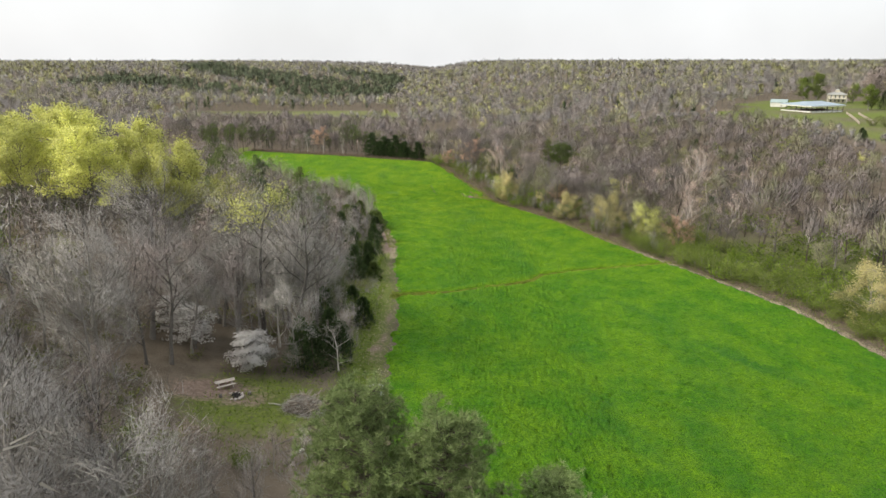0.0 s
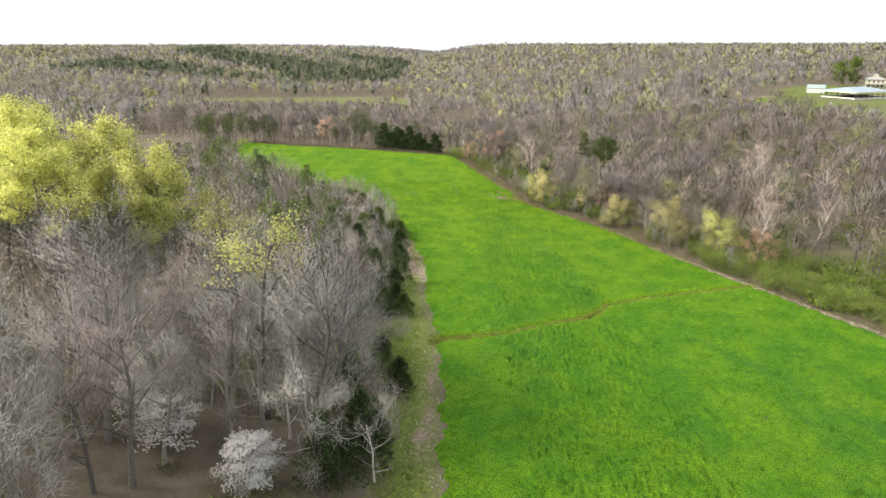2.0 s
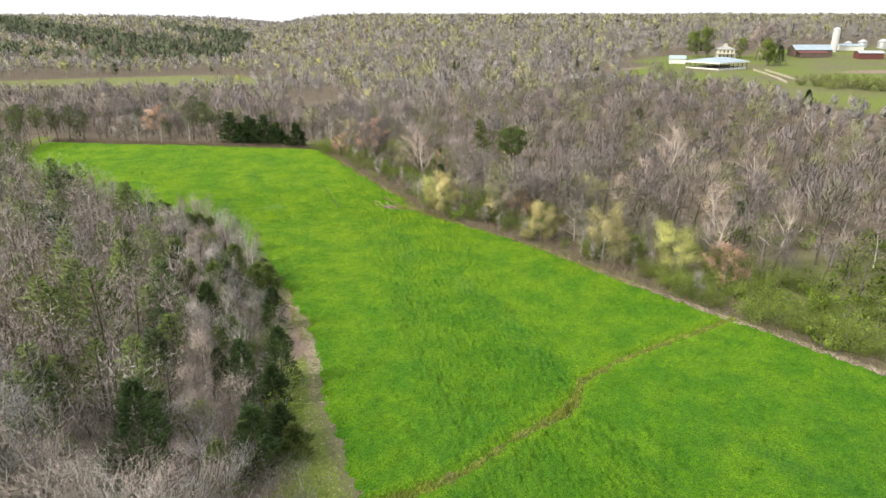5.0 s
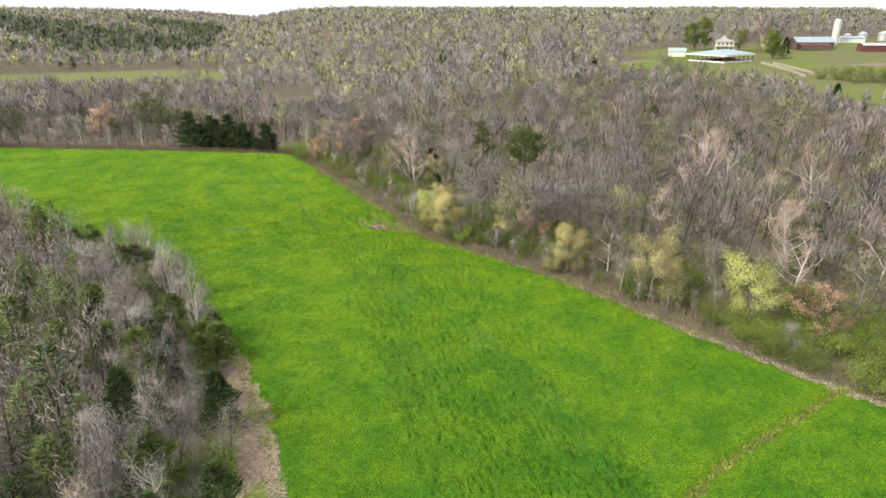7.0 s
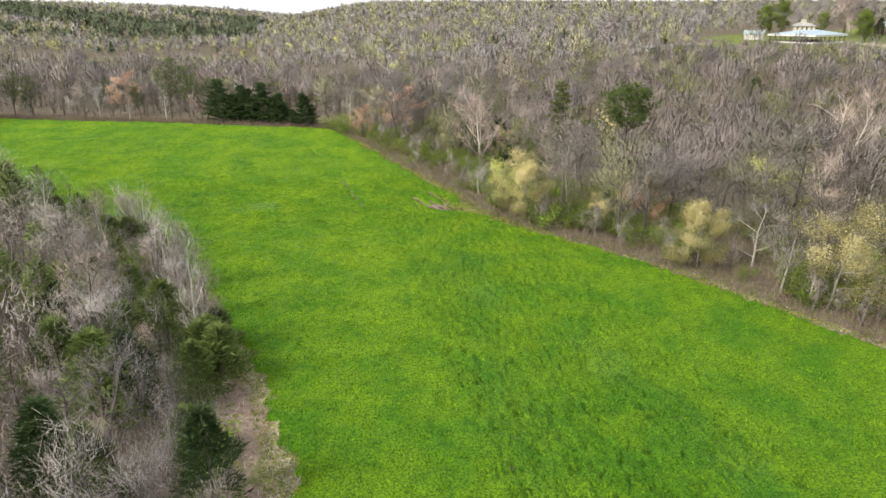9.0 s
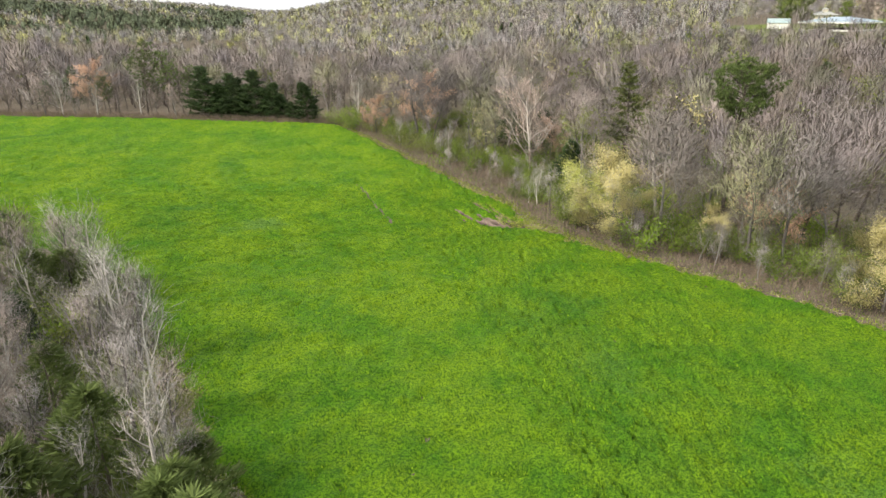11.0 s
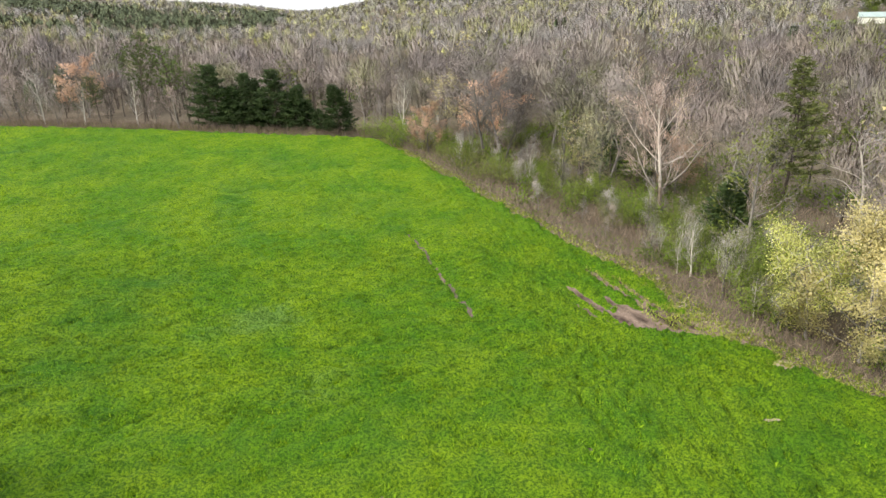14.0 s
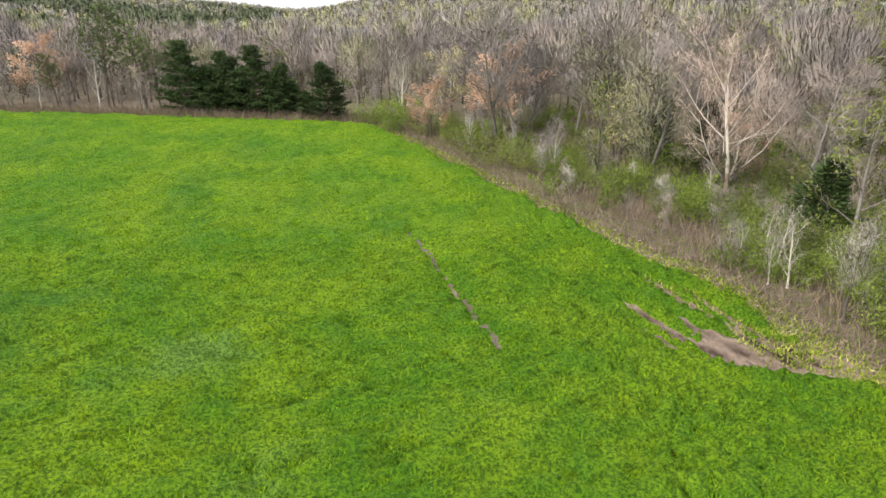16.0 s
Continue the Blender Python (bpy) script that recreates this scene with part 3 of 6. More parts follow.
class Build:
    """Collects tubes, spikes and leaves into one mesh."""

    def __init__(self):
        self.v, self.f = [], []

    def tube(self, pts, radii, sides=5, cap=False):
        n0 = len(self.v)
        for i, p in enumerate(pts):
            d = (pts[min(i + 1, len(pts) - 1)] - pts[max(i - 1, 0)]).normalized()
            a = d.orthogonal().normalized()
            b = d.cross(a)
            for k in range(sides):
                w = 2 * math.pi * k / sides
                self.v.append(p + (a * math.cos(w) + b * math.sin(w)) * radii[i])
        for i in range(len(pts) - 1):
            for k in range(sides):
                k2 = (k + 1) % sides
                q = n0 + i * sides
                self.f.append((q + k, q + k2, q + sides + k2, q + sides + k))
        if cap:
            self.f += [tuple(range(n0 + sides - 1, n0 - 1, -1)), tuple(range(len(self.v) - sides, len(self.v)))]

    def spike(self, p, d, length, width, rng):
        s = Vector((rng.uniform(-1, 1), rng.uniform(-1, 1), rng.uniform(-1, 1))).cross(d)
        if s.length < 1e-4:
            s = d.orthogonal()
        s = s.normalized() * width * 0.5
        n0 = len(self.v)
        self.v += [p - s, p + s, p + d.normalized() * length]
        self.f.append((n0, n0 + 1, n0 + 2))

    def leaf(self, p, size, rng, up=0.3):
        n = Vector((rng.gauss(0, 1), rng.gauss(0, 1), rng.gauss(0, 1) + up)).normalized()
        a = n.orthogonal().normalized()
        b = n.cross(a)
        w = rng.uniform(0, 6.28)
        a, b = a * math.cos(w) + b * math.sin(w), b * math.cos(w) - a * math.sin(w)
        n0 = len(self.v)
        self.v += [p - a * size * 0.5 - b * size * 0.28, p - a * size * 0.2 + b * size * 0.38, p + a * size * 0.55]
        self.f.append((n0, n0 + 1, n0 + 2))

    def box(self, lo, hi, m=Matrix.Identity(4)):
        n0 = len(self.v)
        for z in (lo[2], hi[2]):
            for x, y in ((lo[0], lo[1]), (hi[0], lo[1]), (hi[0], hi[1]), (lo[0], hi[1])):
                self.v.append(m @ Vector((x, y, z)))
        for f in ((3, 2, 1, 0), (4, 5, 6, 7), (0, 1, 5, 4), (1, 2, 6, 5), (2, 3, 7, 6), (3, 0, 4, 7)):
            self.f.append(tuple(n0 + i for i in f))

    def mesh(self, name, material, smooth=False, bevel=0.0, dome=None):
        me = bpy.data.meshes.new(name)
        if dome:
            v = np.array([tuple(p) for p in self.v])
            nrm = outward(v, dome)
            me.from_pydata(v.tolist(), [], faced(v, np.array(self.f), nrm).tolist(), shade_flat=False)
            me.materials.append(material)
            me.normals_split_custom_set_from_vertices(nrm.tolist())
            return me
        me.from_pydata([tuple(v) for v in self.v], [], self.f)
        me.materials.append(material)
        if bevel:
            bm = bmesh.new()
            bm.from_mesh(me)
            bmesh.ops.bevel(bm, geom=bm.edges[:], offset=bevel, segments=2, affect="EDGES", profile=0.5)
            bm.to_mesh(me)
            bm.free()
        if smooth:
            me.polygons.foreach_set("use_smooth", np.ones(len(me.polygons), bool))
        return me


def thing(name, label, category, group="", parts=()):
    root = tagged(new(name), label, category, group)
    root.empty_display_size = 0.3
    for pname, me, plabel in parts:
        ob = new(pname, me)
        ob.parent = root
        if plabel:
            tagged(ob, plabel)
    return root


def quick_mesh(name, v, tri, materials, index=None, tone=None, nrm=None):
    """A mesh of triangles from arrays; tone: one number a vertex, by which plants differ."""
    me = bpy.data.meshes.new(name)
    me.vertices.add(len(v))
    me.vertices.foreach_set("co", np.ascontiguousarray(v, np.float32).reshape(-1))
    me.loops.add(3 * len(tri))
    me.loops.foreach_set("vertex_index", np.ascontiguousarray(tri, np.int32).reshape(-1))
    me.polygons.add(len(tri))
    me.polygons.foreach_set("loop_start", np.arange(0, 3 * len(tri), 3, dtype=np.int32))
    for m in materials:
        me.materials.append(m)
    if index is not None:
        me.polygons.foreach_set("material_index", np.ascontiguousarray(index, np.int32))
    if tone is not None:
        at = me.attributes.new("tone", "FLOAT", "POINT")
        at.data.foreach_set("value", np.ascontiguousarray(tone, np.float32))
    me.update(calc_edges=True)
    if nrm is not None:
        me.normals_split_custom_set_from_vertices(np.ascontiguousarray(nrm, np.float32))
    return me


def curve(rng, p, d, length, steps, bend, lift):
    pts, d = [p.copy()], d.normalized()
    for _ in range(steps):
        d = (d + Vector((rng.gauss(0, bend), rng.gauss(0, bend), rng.gauss(0, bend) + lift))).normalized()
        pts.append(pts[-1] + d * (length / steps))
    return pts


def limbs_of(rng, height, spread, clear, limbs, trunk_top=0.8, lift=0.12, radius=None, twist=0.06, subs=4, cheap=False):
    """The wood of a broadleaf tree: trunk, limbs and boughs; also where twigs start and which way they go."""
    wood, tips = Build(), []
    r0 = radius or height * 0.0155
    n = 4 if cheap else 7
    trunk = curve(rng, Vector((0, 0, -0.3)), Vector((rng.gauss(0, twist), rng.gauss(0, twist), 1)), height * trunk_top, n, twist, 0.05)
    wood.tube(trunk, [r0 * (1.25 if i == 0 else 1 - 0.8 * i / n) for i in range(n + 1)], 3 if cheap else 6)
    for i in range(limbs):
        f = clear + (1 - clear) * (i + rng.random()) / limbs
        k = min(int(f * n), n - 1)
        p = trunk[k].lerp(trunk[k + 1], f * n - k)
        az = i * 2.4 + rng.uniform(-0.5, 0.5)
        out = spread * (0.55 + 0.45 * math.sin(math.pi * min(1, 0.25 + f * 0.75))) * rng.uniform(0.7, 1.1)
        up = 0.30 + 0.75 * f
        seg = 2 if cheap else 4
        limb = curve(rng, p, Vector((math.cos(az), math.sin(az), up)), out * math.hypot(1, up * 0.6), seg, 0.14, lift * 4 / seg)
        rl = r0 * (0.5 - 0.28 * f)
        wood.tube(limb, [rl * (1 - 0.72 * j / seg) for j in range(seg + 1)], 3)
        for s in range(subs):
            g = seg * 0.25 + (s + rng.random()) * seg * 0.75 / subs
            j = min(int(g), seg - 1)
            q = limb[j].lerp(limb[j + 1], g - j)
            dd = (limb[j + 1] - limb[j]).normalized() + Vector((rng.gauss(0, 0.6), rng.gauss(0, 0.6), rng.gauss(0.25, 0.4)))
            ln = out * rng.uniform(0.3, 0.6)
            if cheap:
                tips += [(q, dd), (q + dd.normalized() * ln * 0.6, dd), (q + dd.normalized() * ln, dd)]
                wood.spike(q, dd, ln, rl, rng)
                continue
            bough = curve(rng, q, dd, ln, 2, 0.15, lift)
            wood.tube(bough, [rl * 0.4, rl * 0.26, rl * 0.1], 3)
            tips += [(bough[1], bough[2] - bough[1]), (bough[2], bough[2] - bough[1]), (bough[1].lerp(bough[2], 0.5), bough[2] - bough[0])]
        tips.append((limb[-1], limb[-1] - limb[-2]))
    tips.append((trunk[-1], Vector((0, 0, 1))))
    return wood, tips


def twigs_on(build, rng, tips, count, length, width, fan=0.5, lift=0.16, loose=0.3):
    for i in range(count):
        p, d = tips[i % len(tips)]
        d = d.normalized() * 0.8 + Vector((rng.gauss(0, fan), rng.gauss(0, fan), rng.gauss(lift, fan)))
        q = p + Vector((rng.gauss(0, loose), rng.gauss(0, loose), rng.gauss(0, loose))) * length
        build.spike(q, d, length * rng.uniform(0.5, 1.3), width, rng)


def leaves_on(build, rng, tips, count, size, spread, bottom=-1e9):
    for i in range(count):
        p, d = tips[rng.randrange(len(tips))]
        q = p + d.normalized() * rng.uniform(-0.2, 0.7) * spread + Vector((rng.gauss(0, 0.5), rng.gauss(0, 0.5), rng.gauss(0, 0.4))) * spread
        if q.z > bottom:
            build.leaf(q, size * rng.uniform(0.6, 1.3), rng)


def tree_builds(seed, height, spread, twig_count=2400, width=0.022, clear=0.18, limbs=11, leaf_count=0, leaf_size=0.3, lift=0.05, tl=1.15, bottom=0.0, twist=0.06, cheap=False, subs=4, leafy=False, fluff=0.24, apart=None):
    rng = random.Random(seed)
    wood, tips = limbs_of(rng, height, spread, clear, limbs, lift=lift, twist=twist, cheap=cheap, subs=subs)
    crown = Build()
    twigs_on(apart or (wood if leafy else crown), rng, tips, twig_count, tl, width, loose=0.5 if cheap else 0.3)
    if leafy:
        leaves_on(crown, rng, tips, leaf_count, leaf_size, spread * fluff, bottom * height)
    return wood, crown


def bare_tree(seed, height, spread, twig=None, bark=None, name="bare_tree", label="leafless grey broadleaf tree with fine twigs", leaf=None, group="trees of the woods", **more):
    twigs = Build() if leaf else None
    wood, crown = tree_builds(seed, height, spread, leafy=bool(leaf), apart=twigs, **more)
    parts = [("trunk", wood.mesh("trunk", bark or M_BARK, True), ""), ("crown", crown.mesh("crown", leaf or twig or M_TWIG, dome=height), "")]
    if twigs:
        parts.append(("branchwork", twigs.mesh("branchwork", twig or M_TWIG, dome=height), ""))
    root = thing(name, label, "tree", group, parts)
    if twigs:
        tagged(root.children[-1], "bare grey twigs", kind="stuff")
    return root


def cedar_builds(seed, height, spread, count, fat=1.0):
    rng = random.Random(seed)
    wood, crown = Build(), Build()
    trunk = curve(rng, Vector((0, 0, -0.3)), Vector((0, 0, 1)), height, 4, 0.03, 0.05)
    wood.tube(trunk, [height * 0.016 * (1 - 0.2 * i) for i in range(5)], 5)
    for i in range(count):
        f = rng.random() ** 0.8
        az = rng.uniform(0, 6.283)
        lump = 0.78 + 0.28 * math.sin(3 * az + seed + 9 * f) + 0.2 * math.sin(5 * az + 17 * f)
        r = spread * (1 - f) ** 0.62 * lump * (1 - 0.5 * rng.random() ** 2)
        p = Vector((math.cos(az) * r, math.sin(az) * r, 0.2 + f * (height - 0.3)))
        crown.spike(p, Vector((math.cos(az) + rng.gauss(0, 0.4), math.sin(az) + rng.gauss(0, 0.4), rng.uniform(-0.1, 1.3))), rng.uniform(0.35, 0.85) * fat, rng.uniform(0.10, 0.22) * fat, rng)
    return wood, crown


def cedar(seed, height, spread, count=1100, name="cedar_tree", label="dense dark green conical cedar", needle=None):
    wood, crown = cedar_builds(seed, height, spread, count)
    return thing(name, label, "tree", "evergreens", [("trunk", wood.mesh("trunk", M_DARK, True), ""), ("crown", crown.mesh("crown", needle or M_CEDAR), "")])


def pine(seed, height, spread, tufts=420, clear=0.45, per=26, boughs=40, needle=0.42, label="tall green pine with tufted needle clumps", leaf=None, fine=1.0):
    """Boughs that end in round tufts of needles."""
    rng = random.Random(seed)
    wood, crown = Build(), Build()
    trunk = curve(rng, Vector((0, 0, -0.3)), Vector((0, 0, 1)), height, 6, 0.03, 0.05)
    wood.tube(trunk, [height * 0.015 * (1 - 0.14 * i) for i in range(7)], 6)
    ends = []
    for i in range(boughs):
        f = clear + (0.98 - clear) * (i + rng.random()) / boughs
        k = min(int(f * 6), 5)
        p = trunk[k].lerp(trunk[k + 1], f * 6 - k)
        az = i * 2.4 + rng.uniform(-0.4, 0.4)
        out = spread * math.sin(math.pi * (0.2 + 0.72 * (f - clear) / (1 - clear))) * rng.uniform(0.65, 1.15)
        bough = curve(rng, p, Vector((math.cos(az), math.sin(az), 0.35)), out, 4, 0.1, 0.1)
        wood.tube(bough, [0.09, 0.075, 0.06, 0.04, 0.015], 3)
        ends += [bough[2], bough[3], bough[4], bough[4], bough[3].lerp(bough[4], 0.5)]
    ends += [trunk[-1], trunk[-1]]
    for i in range(tufts):
        e = ends[i % len(ends)]
        c = e + Vector((rng.gauss(0, 0.5), rng.gauss(0, 0.5), rng.gauss(0.15, 0.35))) * (0.45 + spread * 0.12) * (0.7 if fine < 1 else 1.0)
        wood.spike(e, c - e, (c - e).length, 0.05, rng)
        for _ in range(per):
            crown.spike(c, Vector((rng.gauss(0, 1), rng.gauss(0, 1), rng.gauss(0.55, 0.8))), needle * rng.uniform(0.7, 1.2), needle * fine * rng.uniform(0.12, 0.2), rng)
    return thing("pine_tree", label, "tree", "evergreens", [("trunk", wood.mesh("trunk", M_DARK, True), ""), ("crown", crown.mesh("crown", leaf or M_PINE), "")])


def shrub_builds(seed, height, spread, count, size=0.22, stems=9, twigs=90, w=0.03):
    rng = random.Random(seed)
    wood, crown, tips = Build(), Build(), []
    for i in range(stems):
        az = i * 2.4
        b = curve(rng, Vector((math.cos(az), math.sin(az), 0)) * spread * 0.15 - Vector((0, 0, 0.15)), Vector((math.cos(az), math.sin(az), rng.uniform(0.8, 2))), height * rng.uniform(0.75, 1.05), 3, 0.15, 0.06)
        wood.tube(b, [0.05, 0.04, 0.025, 0.008], 3)
        tips += [(b[1], b[2] - b[1]), (b[2], b[3] - b[2]), (b[3], b[3] - b[2])]
    twigs_on(wood, rng, tips, twigs, 0.9, w)
    leaves_on(crown, rng, tips, count, size, spread * 0.28, 0.1)
    return wood, crown


def shrub(seed, height, spread, leaf, count, label="bushy green shrub coming into leaf", **more):
    wood, crown = shrub_builds(seed, height, spread, count, **more)
    return thing("shrub", label, "shrub", "shrubs", [("wood", wood.mesh("wood", M_BARK), ""), ("crown", crown.mesh("crown", leaf), "")])


def plant(proto, x, y, scale=1.0, turn=0.0, sink=0.0, tilt=0.0, label=""):
    m = Matrix.Translation((x, y, land_at(x, y) - sink)) @ Matrix.Rotation(tilt, 4, "X") @ Matrix.Rotation(turn, 4, "Z") @ Matrix.Scale(scale, 4)
    ob = copy_thing(proto, m)
    ob.matrix_basis = m
    return tagged(ob, label)


def retire(protos):
    for p in protos:
        for o in (*p.children_recursive, p):
            bpy.data.objects.remove(o)


def arrays(build):
    v = np.array([tuple(p) for p in build.v], np.float32).reshape(-1, 3)
    t = [(f[0], f[i], f[i + 1]) for f in build.f for i in range(1, len(f) - 1)]
    return v, np.array(t, np.int32).reshape(-1, 3)


def light_plant(wood, crown):
    """Wood and crown as one set of arrays, to be laid down many times over in one mesh."""
    v1, t1 = arrays(wood)
    v2, t2 = arrays(crown)
    n2 = outward(v2, max(v2[:, 2].max(), 1.0))
    t2 = faced(v2, t2, n2)
    return np.concatenate([v1, v2]), np.concatenate([t1, t2 + len(v1)]), np.concatenate([np.zeros(len(t1), np.int32), np.ones(len(t2), np.int32)]), np.concatenate([np.zeros_like(v1), n2])


def grove(name, label, protos, materials, places, category="woods", seed=1):
    """One mesh of many plants. places: rows of x, y, scale, turn."""
    if not len(places):
        return None
    r = np.random.default_rng(seed)
    places = np.array(places, float)
    pick = r.integers(0, len(protos), len(places))
    vs, ts, ms, ns, ws, off = [], [], [], [], [], 0
    for k, (v, t, mi, nv) in enumerate(protos):
        q = places[pick == k]
        if not len(q):
            continue
        c, s = np.cos(q[:, 3]), np.sin(q[:, 3])
        x = (v[None, :, 0] * c[:, None] - v[None, :, 1] * s[:, None]) * q[:, 2:3] + q[:, 0:1]
        y = (v[None, :, 0] * s[:, None] + v[None, :, 1] * c[:, None]) * q[:, 2:3] + q[:, 1:2]
        z = v[None, :, 2] * q[:, 2:3] * r.uniform(0.85, 1.15, (len(q), 1)) + land(q[:, 0], q[:, 1])[:, None]
        vs.append(np.stack([x, y, z], -1).reshape(-1, 3))
        ts.append((t[None] + (np.arange(len(q)) * len(v))[:, None, None]).reshape(-1, 3) + off)
        ws.append(np.stack([nv[None, :, 0] * c[:, None] - nv[None, :, 1] * s[:, None], nv[None, :, 0] * s[:, None] + nv[None, :, 1] * c[:, None], np.repeat(nv[None, :, 2], len(q), 0)], -1).reshape(-1, 3))
        ms.append(np.tile(mi, len(q)))
        ns.append(np.repeat(r.random(len(q)), len(v)))
        off += len(q) * len(v)
    me = quick_mesh(name, np.concatenate(vs), np.concatenate(ts), materials, np.concatenate(ms), np.concatenate(ns), np.concatenate(ws))
    return tagged(new(name, me), label, category, kind="stuff")


def tiered_evergreen(seed, height, spread, low=0.22, boughs=64, needle=None, label="tall dark evergreen rising over the bare woods"):
    """Ragged tiers of level boughs round one trunk."""
    rng = random.Random(seed)
    wood, crown = Build(), Build()
    trunk = curve(rng, Vector((0, 0, -0.3)), Vector((0.06, 0, 1)), height, 6, 0.03, 0.05)
    wood.tube(trunk, [height * 0.014 * (1 - 0.15 * i) for i in range(7)], 6)
    for i in range(boughs):
        f = low + (0.99 - low) * (i + rng.random()) / boughs
        k = min(int(f * 6), 5)
        p = trunk[k].lerp(trunk[k + 1], f * 6 - k)
        az = i * 2.4 + rng.uniform(-0.5, 0.5)
        out = (spread * (1 - f) ** 0.75 * 1.25 + 0.35) * rng.uniform(0.5, 1.1)
        b = curve(rng, p, Vector((math.cos(az), math.sin(az), 0.12)), out, 4, 0.08, 0.04)
        wood.tube(b, [0.07, 0.055, 0.04, 0.025, 0.01], 3)
        for j in range(int(26 + 26 * out)):
            g = 4 * rng.uniform(0.3, 1.0)
            m = min(int(g), 3)
            q = b[m].lerp(b[m + 1], g - m) + Vector((rng.gauss(0, 0.28), rng.gauss(0, 0.28), rng.gauss(0.04, 0.12)))
            crown.spike(q, Vector((math.cos(az) + rng.gauss(0, 0.7), math.sin(az) + rng.gauss(0, 0.7), rng.gauss(0.2, 0.35))), rng.uniform(0.35, 0.7), rng.uniform(0.10, 0.2), rng)
    return thing("cedar_tree", label, "tree", "evergreens", [("trunk", wood.mesh("trunk", M_DARK, True), ""), ("crown", crown.mesh("crown", needle or M_OLDCEDAR), "")])


def dogwood(seed, petals=300):
    """Level plates of white blossom on spreading limbs."""
    rng = random.Random(seed)
    wood, crown = Build(), Build()
    trunk = curve(rng, Vector((0, 0, -0.3)), Vector((0, 0, 1)), 5.0, 5, 0.06, 0.05)
    wood.tube(trunk, [0.13, 0.11, 0.09, 0.07, 0.05, 0.02], 6)
    for i in range(26):
        f = (i + rng.random()) / 26
        z = 1.3 + 4.4 * f
        reach = 3.1 * math.sqrt(max(0.06, 1 - (abs(f - 0.3) / 0.74) ** 2)) * rng.uniform(0.6, 1.0)
        az = i * 2.4 + rng.uniform(-0.3, 0.3)
        k = min(int(z / 5.0 * 5), 4)
        p = trunk[k]
        end = Vector((math.cos(az) * reach, math.sin(az) * reach, z))
        mid_p = p.lerp(end, 0.55) + Vector((0, 0, 0.15))
        wood.tube([p, mid_p, end], [0.045, 0.03, 0.01], 3)
        for _ in range(petals):
            c = p.lerp(end, rng.uniform(0.35, 1.05))
            r = 0.85 * math.sqrt(rng.random())
            w = rng.uniform(0, 6.283)
            crown.leaf(Vector((c.x + math.cos(w) * r, c.y + math.sin(w) * r, z + rng.gauss(0.05, 0.14))), rng.uniform(0.2, 0.34), rng, 1.2)
    return thing("dogwood_tree", "white-flowering dogwood beside the clearing", "tree", "flowering trees", [("trunk", wood.mesh("trunk", M_BARK, True), ""), ("crown", crown.mesh("crown", M_WHITE, dome=4.5), "white blossom")])


# ---- woods ----
BARE = [bare_tree(10 + i, h, s, tw, clear=c) for i, (h, s, tw, c) in enumerate([
    (14, 4.8, M_TWIG, 0.3), (13, 4.8, M_TWIG, 0.25), (15, 4.6, M_TWIG_RED, 0.35), (12, 5.0, M_TWIG, 0.25), (13, 4.8, M_TWIG_RED, 0.25), (11, 4.6, M_TWIG, 0.2)])]
SPARSE = [bare_tree(30 + i, h, 4.0, bark=M_PALE, twig_count=420, width=0.045, label="pale-barked leafless tree standing in the woods") for i, h in enumerate((16, 14))]
HINT = [bare_tree(40 + i, 13, 4.2, leaf=lf, twig_count=420, leaf_count=1500, leaf_size=0.24, fluff=0.17, label="broadleaf tree with its first pale spring leaves", name="budding_tree")
        for i, lf in enumerate((M_BUSH, M_CREAM, M_LIME))]
RUST = [bare_tree(50, 7.5, 3.4, leaf=M_ORANGE, twig_count=300, leaf_count=4000, leaf_size=0.2, fluff=0.16, name="budding_tree", label="small tree with rust-pink spring buds", clear=0.12, limbs=12)]
CEDARS = [cedar(60 + i, h, s, 2200) for i, (h, s) in enumerate(((8, 3.0), (10, 3.3), (6, 2.4)))]
OLIVE = [cedar(65 + i, h, s, 1900, label="olive-green young cedar with soft outline", needle=M_OLIVE) for i, (h, s) in enumerate(((7, 3.3), (5, 2.8)))]
TALL_CEDAR = [tiered_evergreen(68, 17.5, 4.2)]
CLUMP = [tiered_evergreen(160 + i, h, sp, 0.06, 90, M_CEDAR, "dark evergreen in the clump at the field's end") for i, (h, sp) in enumerate(((10.5, 4.2), (9, 4.4), (9.6, 3.8)))]
PINES = [pine(70 + i, h, s, n, c, q) for i, (h, s, c, n, q) in enumerate(((20, 4.4, 0.66, 900, 26), (14, 3.2, 0.4, 330, 16)))]
NEAR_PINE = [pine(75, 22, 3.9, 3000, 0.3, 30, 130, 0.40, "bushy green pine with upright needle tufts", M_PINE_NEW, 0.5)]
BIG = [bare_tree(80 + i, 22, 6.4, twig_count=4200, width=0.03, limbs=15, clear=0.28, tl=1.9, subs=5) for i in range(3)]
LIME = [bare_tree(90 + i, 23, 6.6, twig_count=700, limbs=17, clear=0.3, leaf=M_LIME, leaf_count=17000, leaf_size=0.34, fluff=0.19, name="lime_green_tree", bottom=0.4, subs=5,
                  label="tall broadleaf tree with bright yellow-green new leaves") for i in range(2)]
LIMETOP = [bare_tree(95, 25, 5.4, twig_count=1100, limbs=14, clear=0.28, leaf=M_LIME, leaf_count=5200, leaf_size=0.22, fluff=0.2, name="lime_green_tree", bottom=0.66, subs=5,
                     label="tall grey tree with yellow-green leaves at its top")]
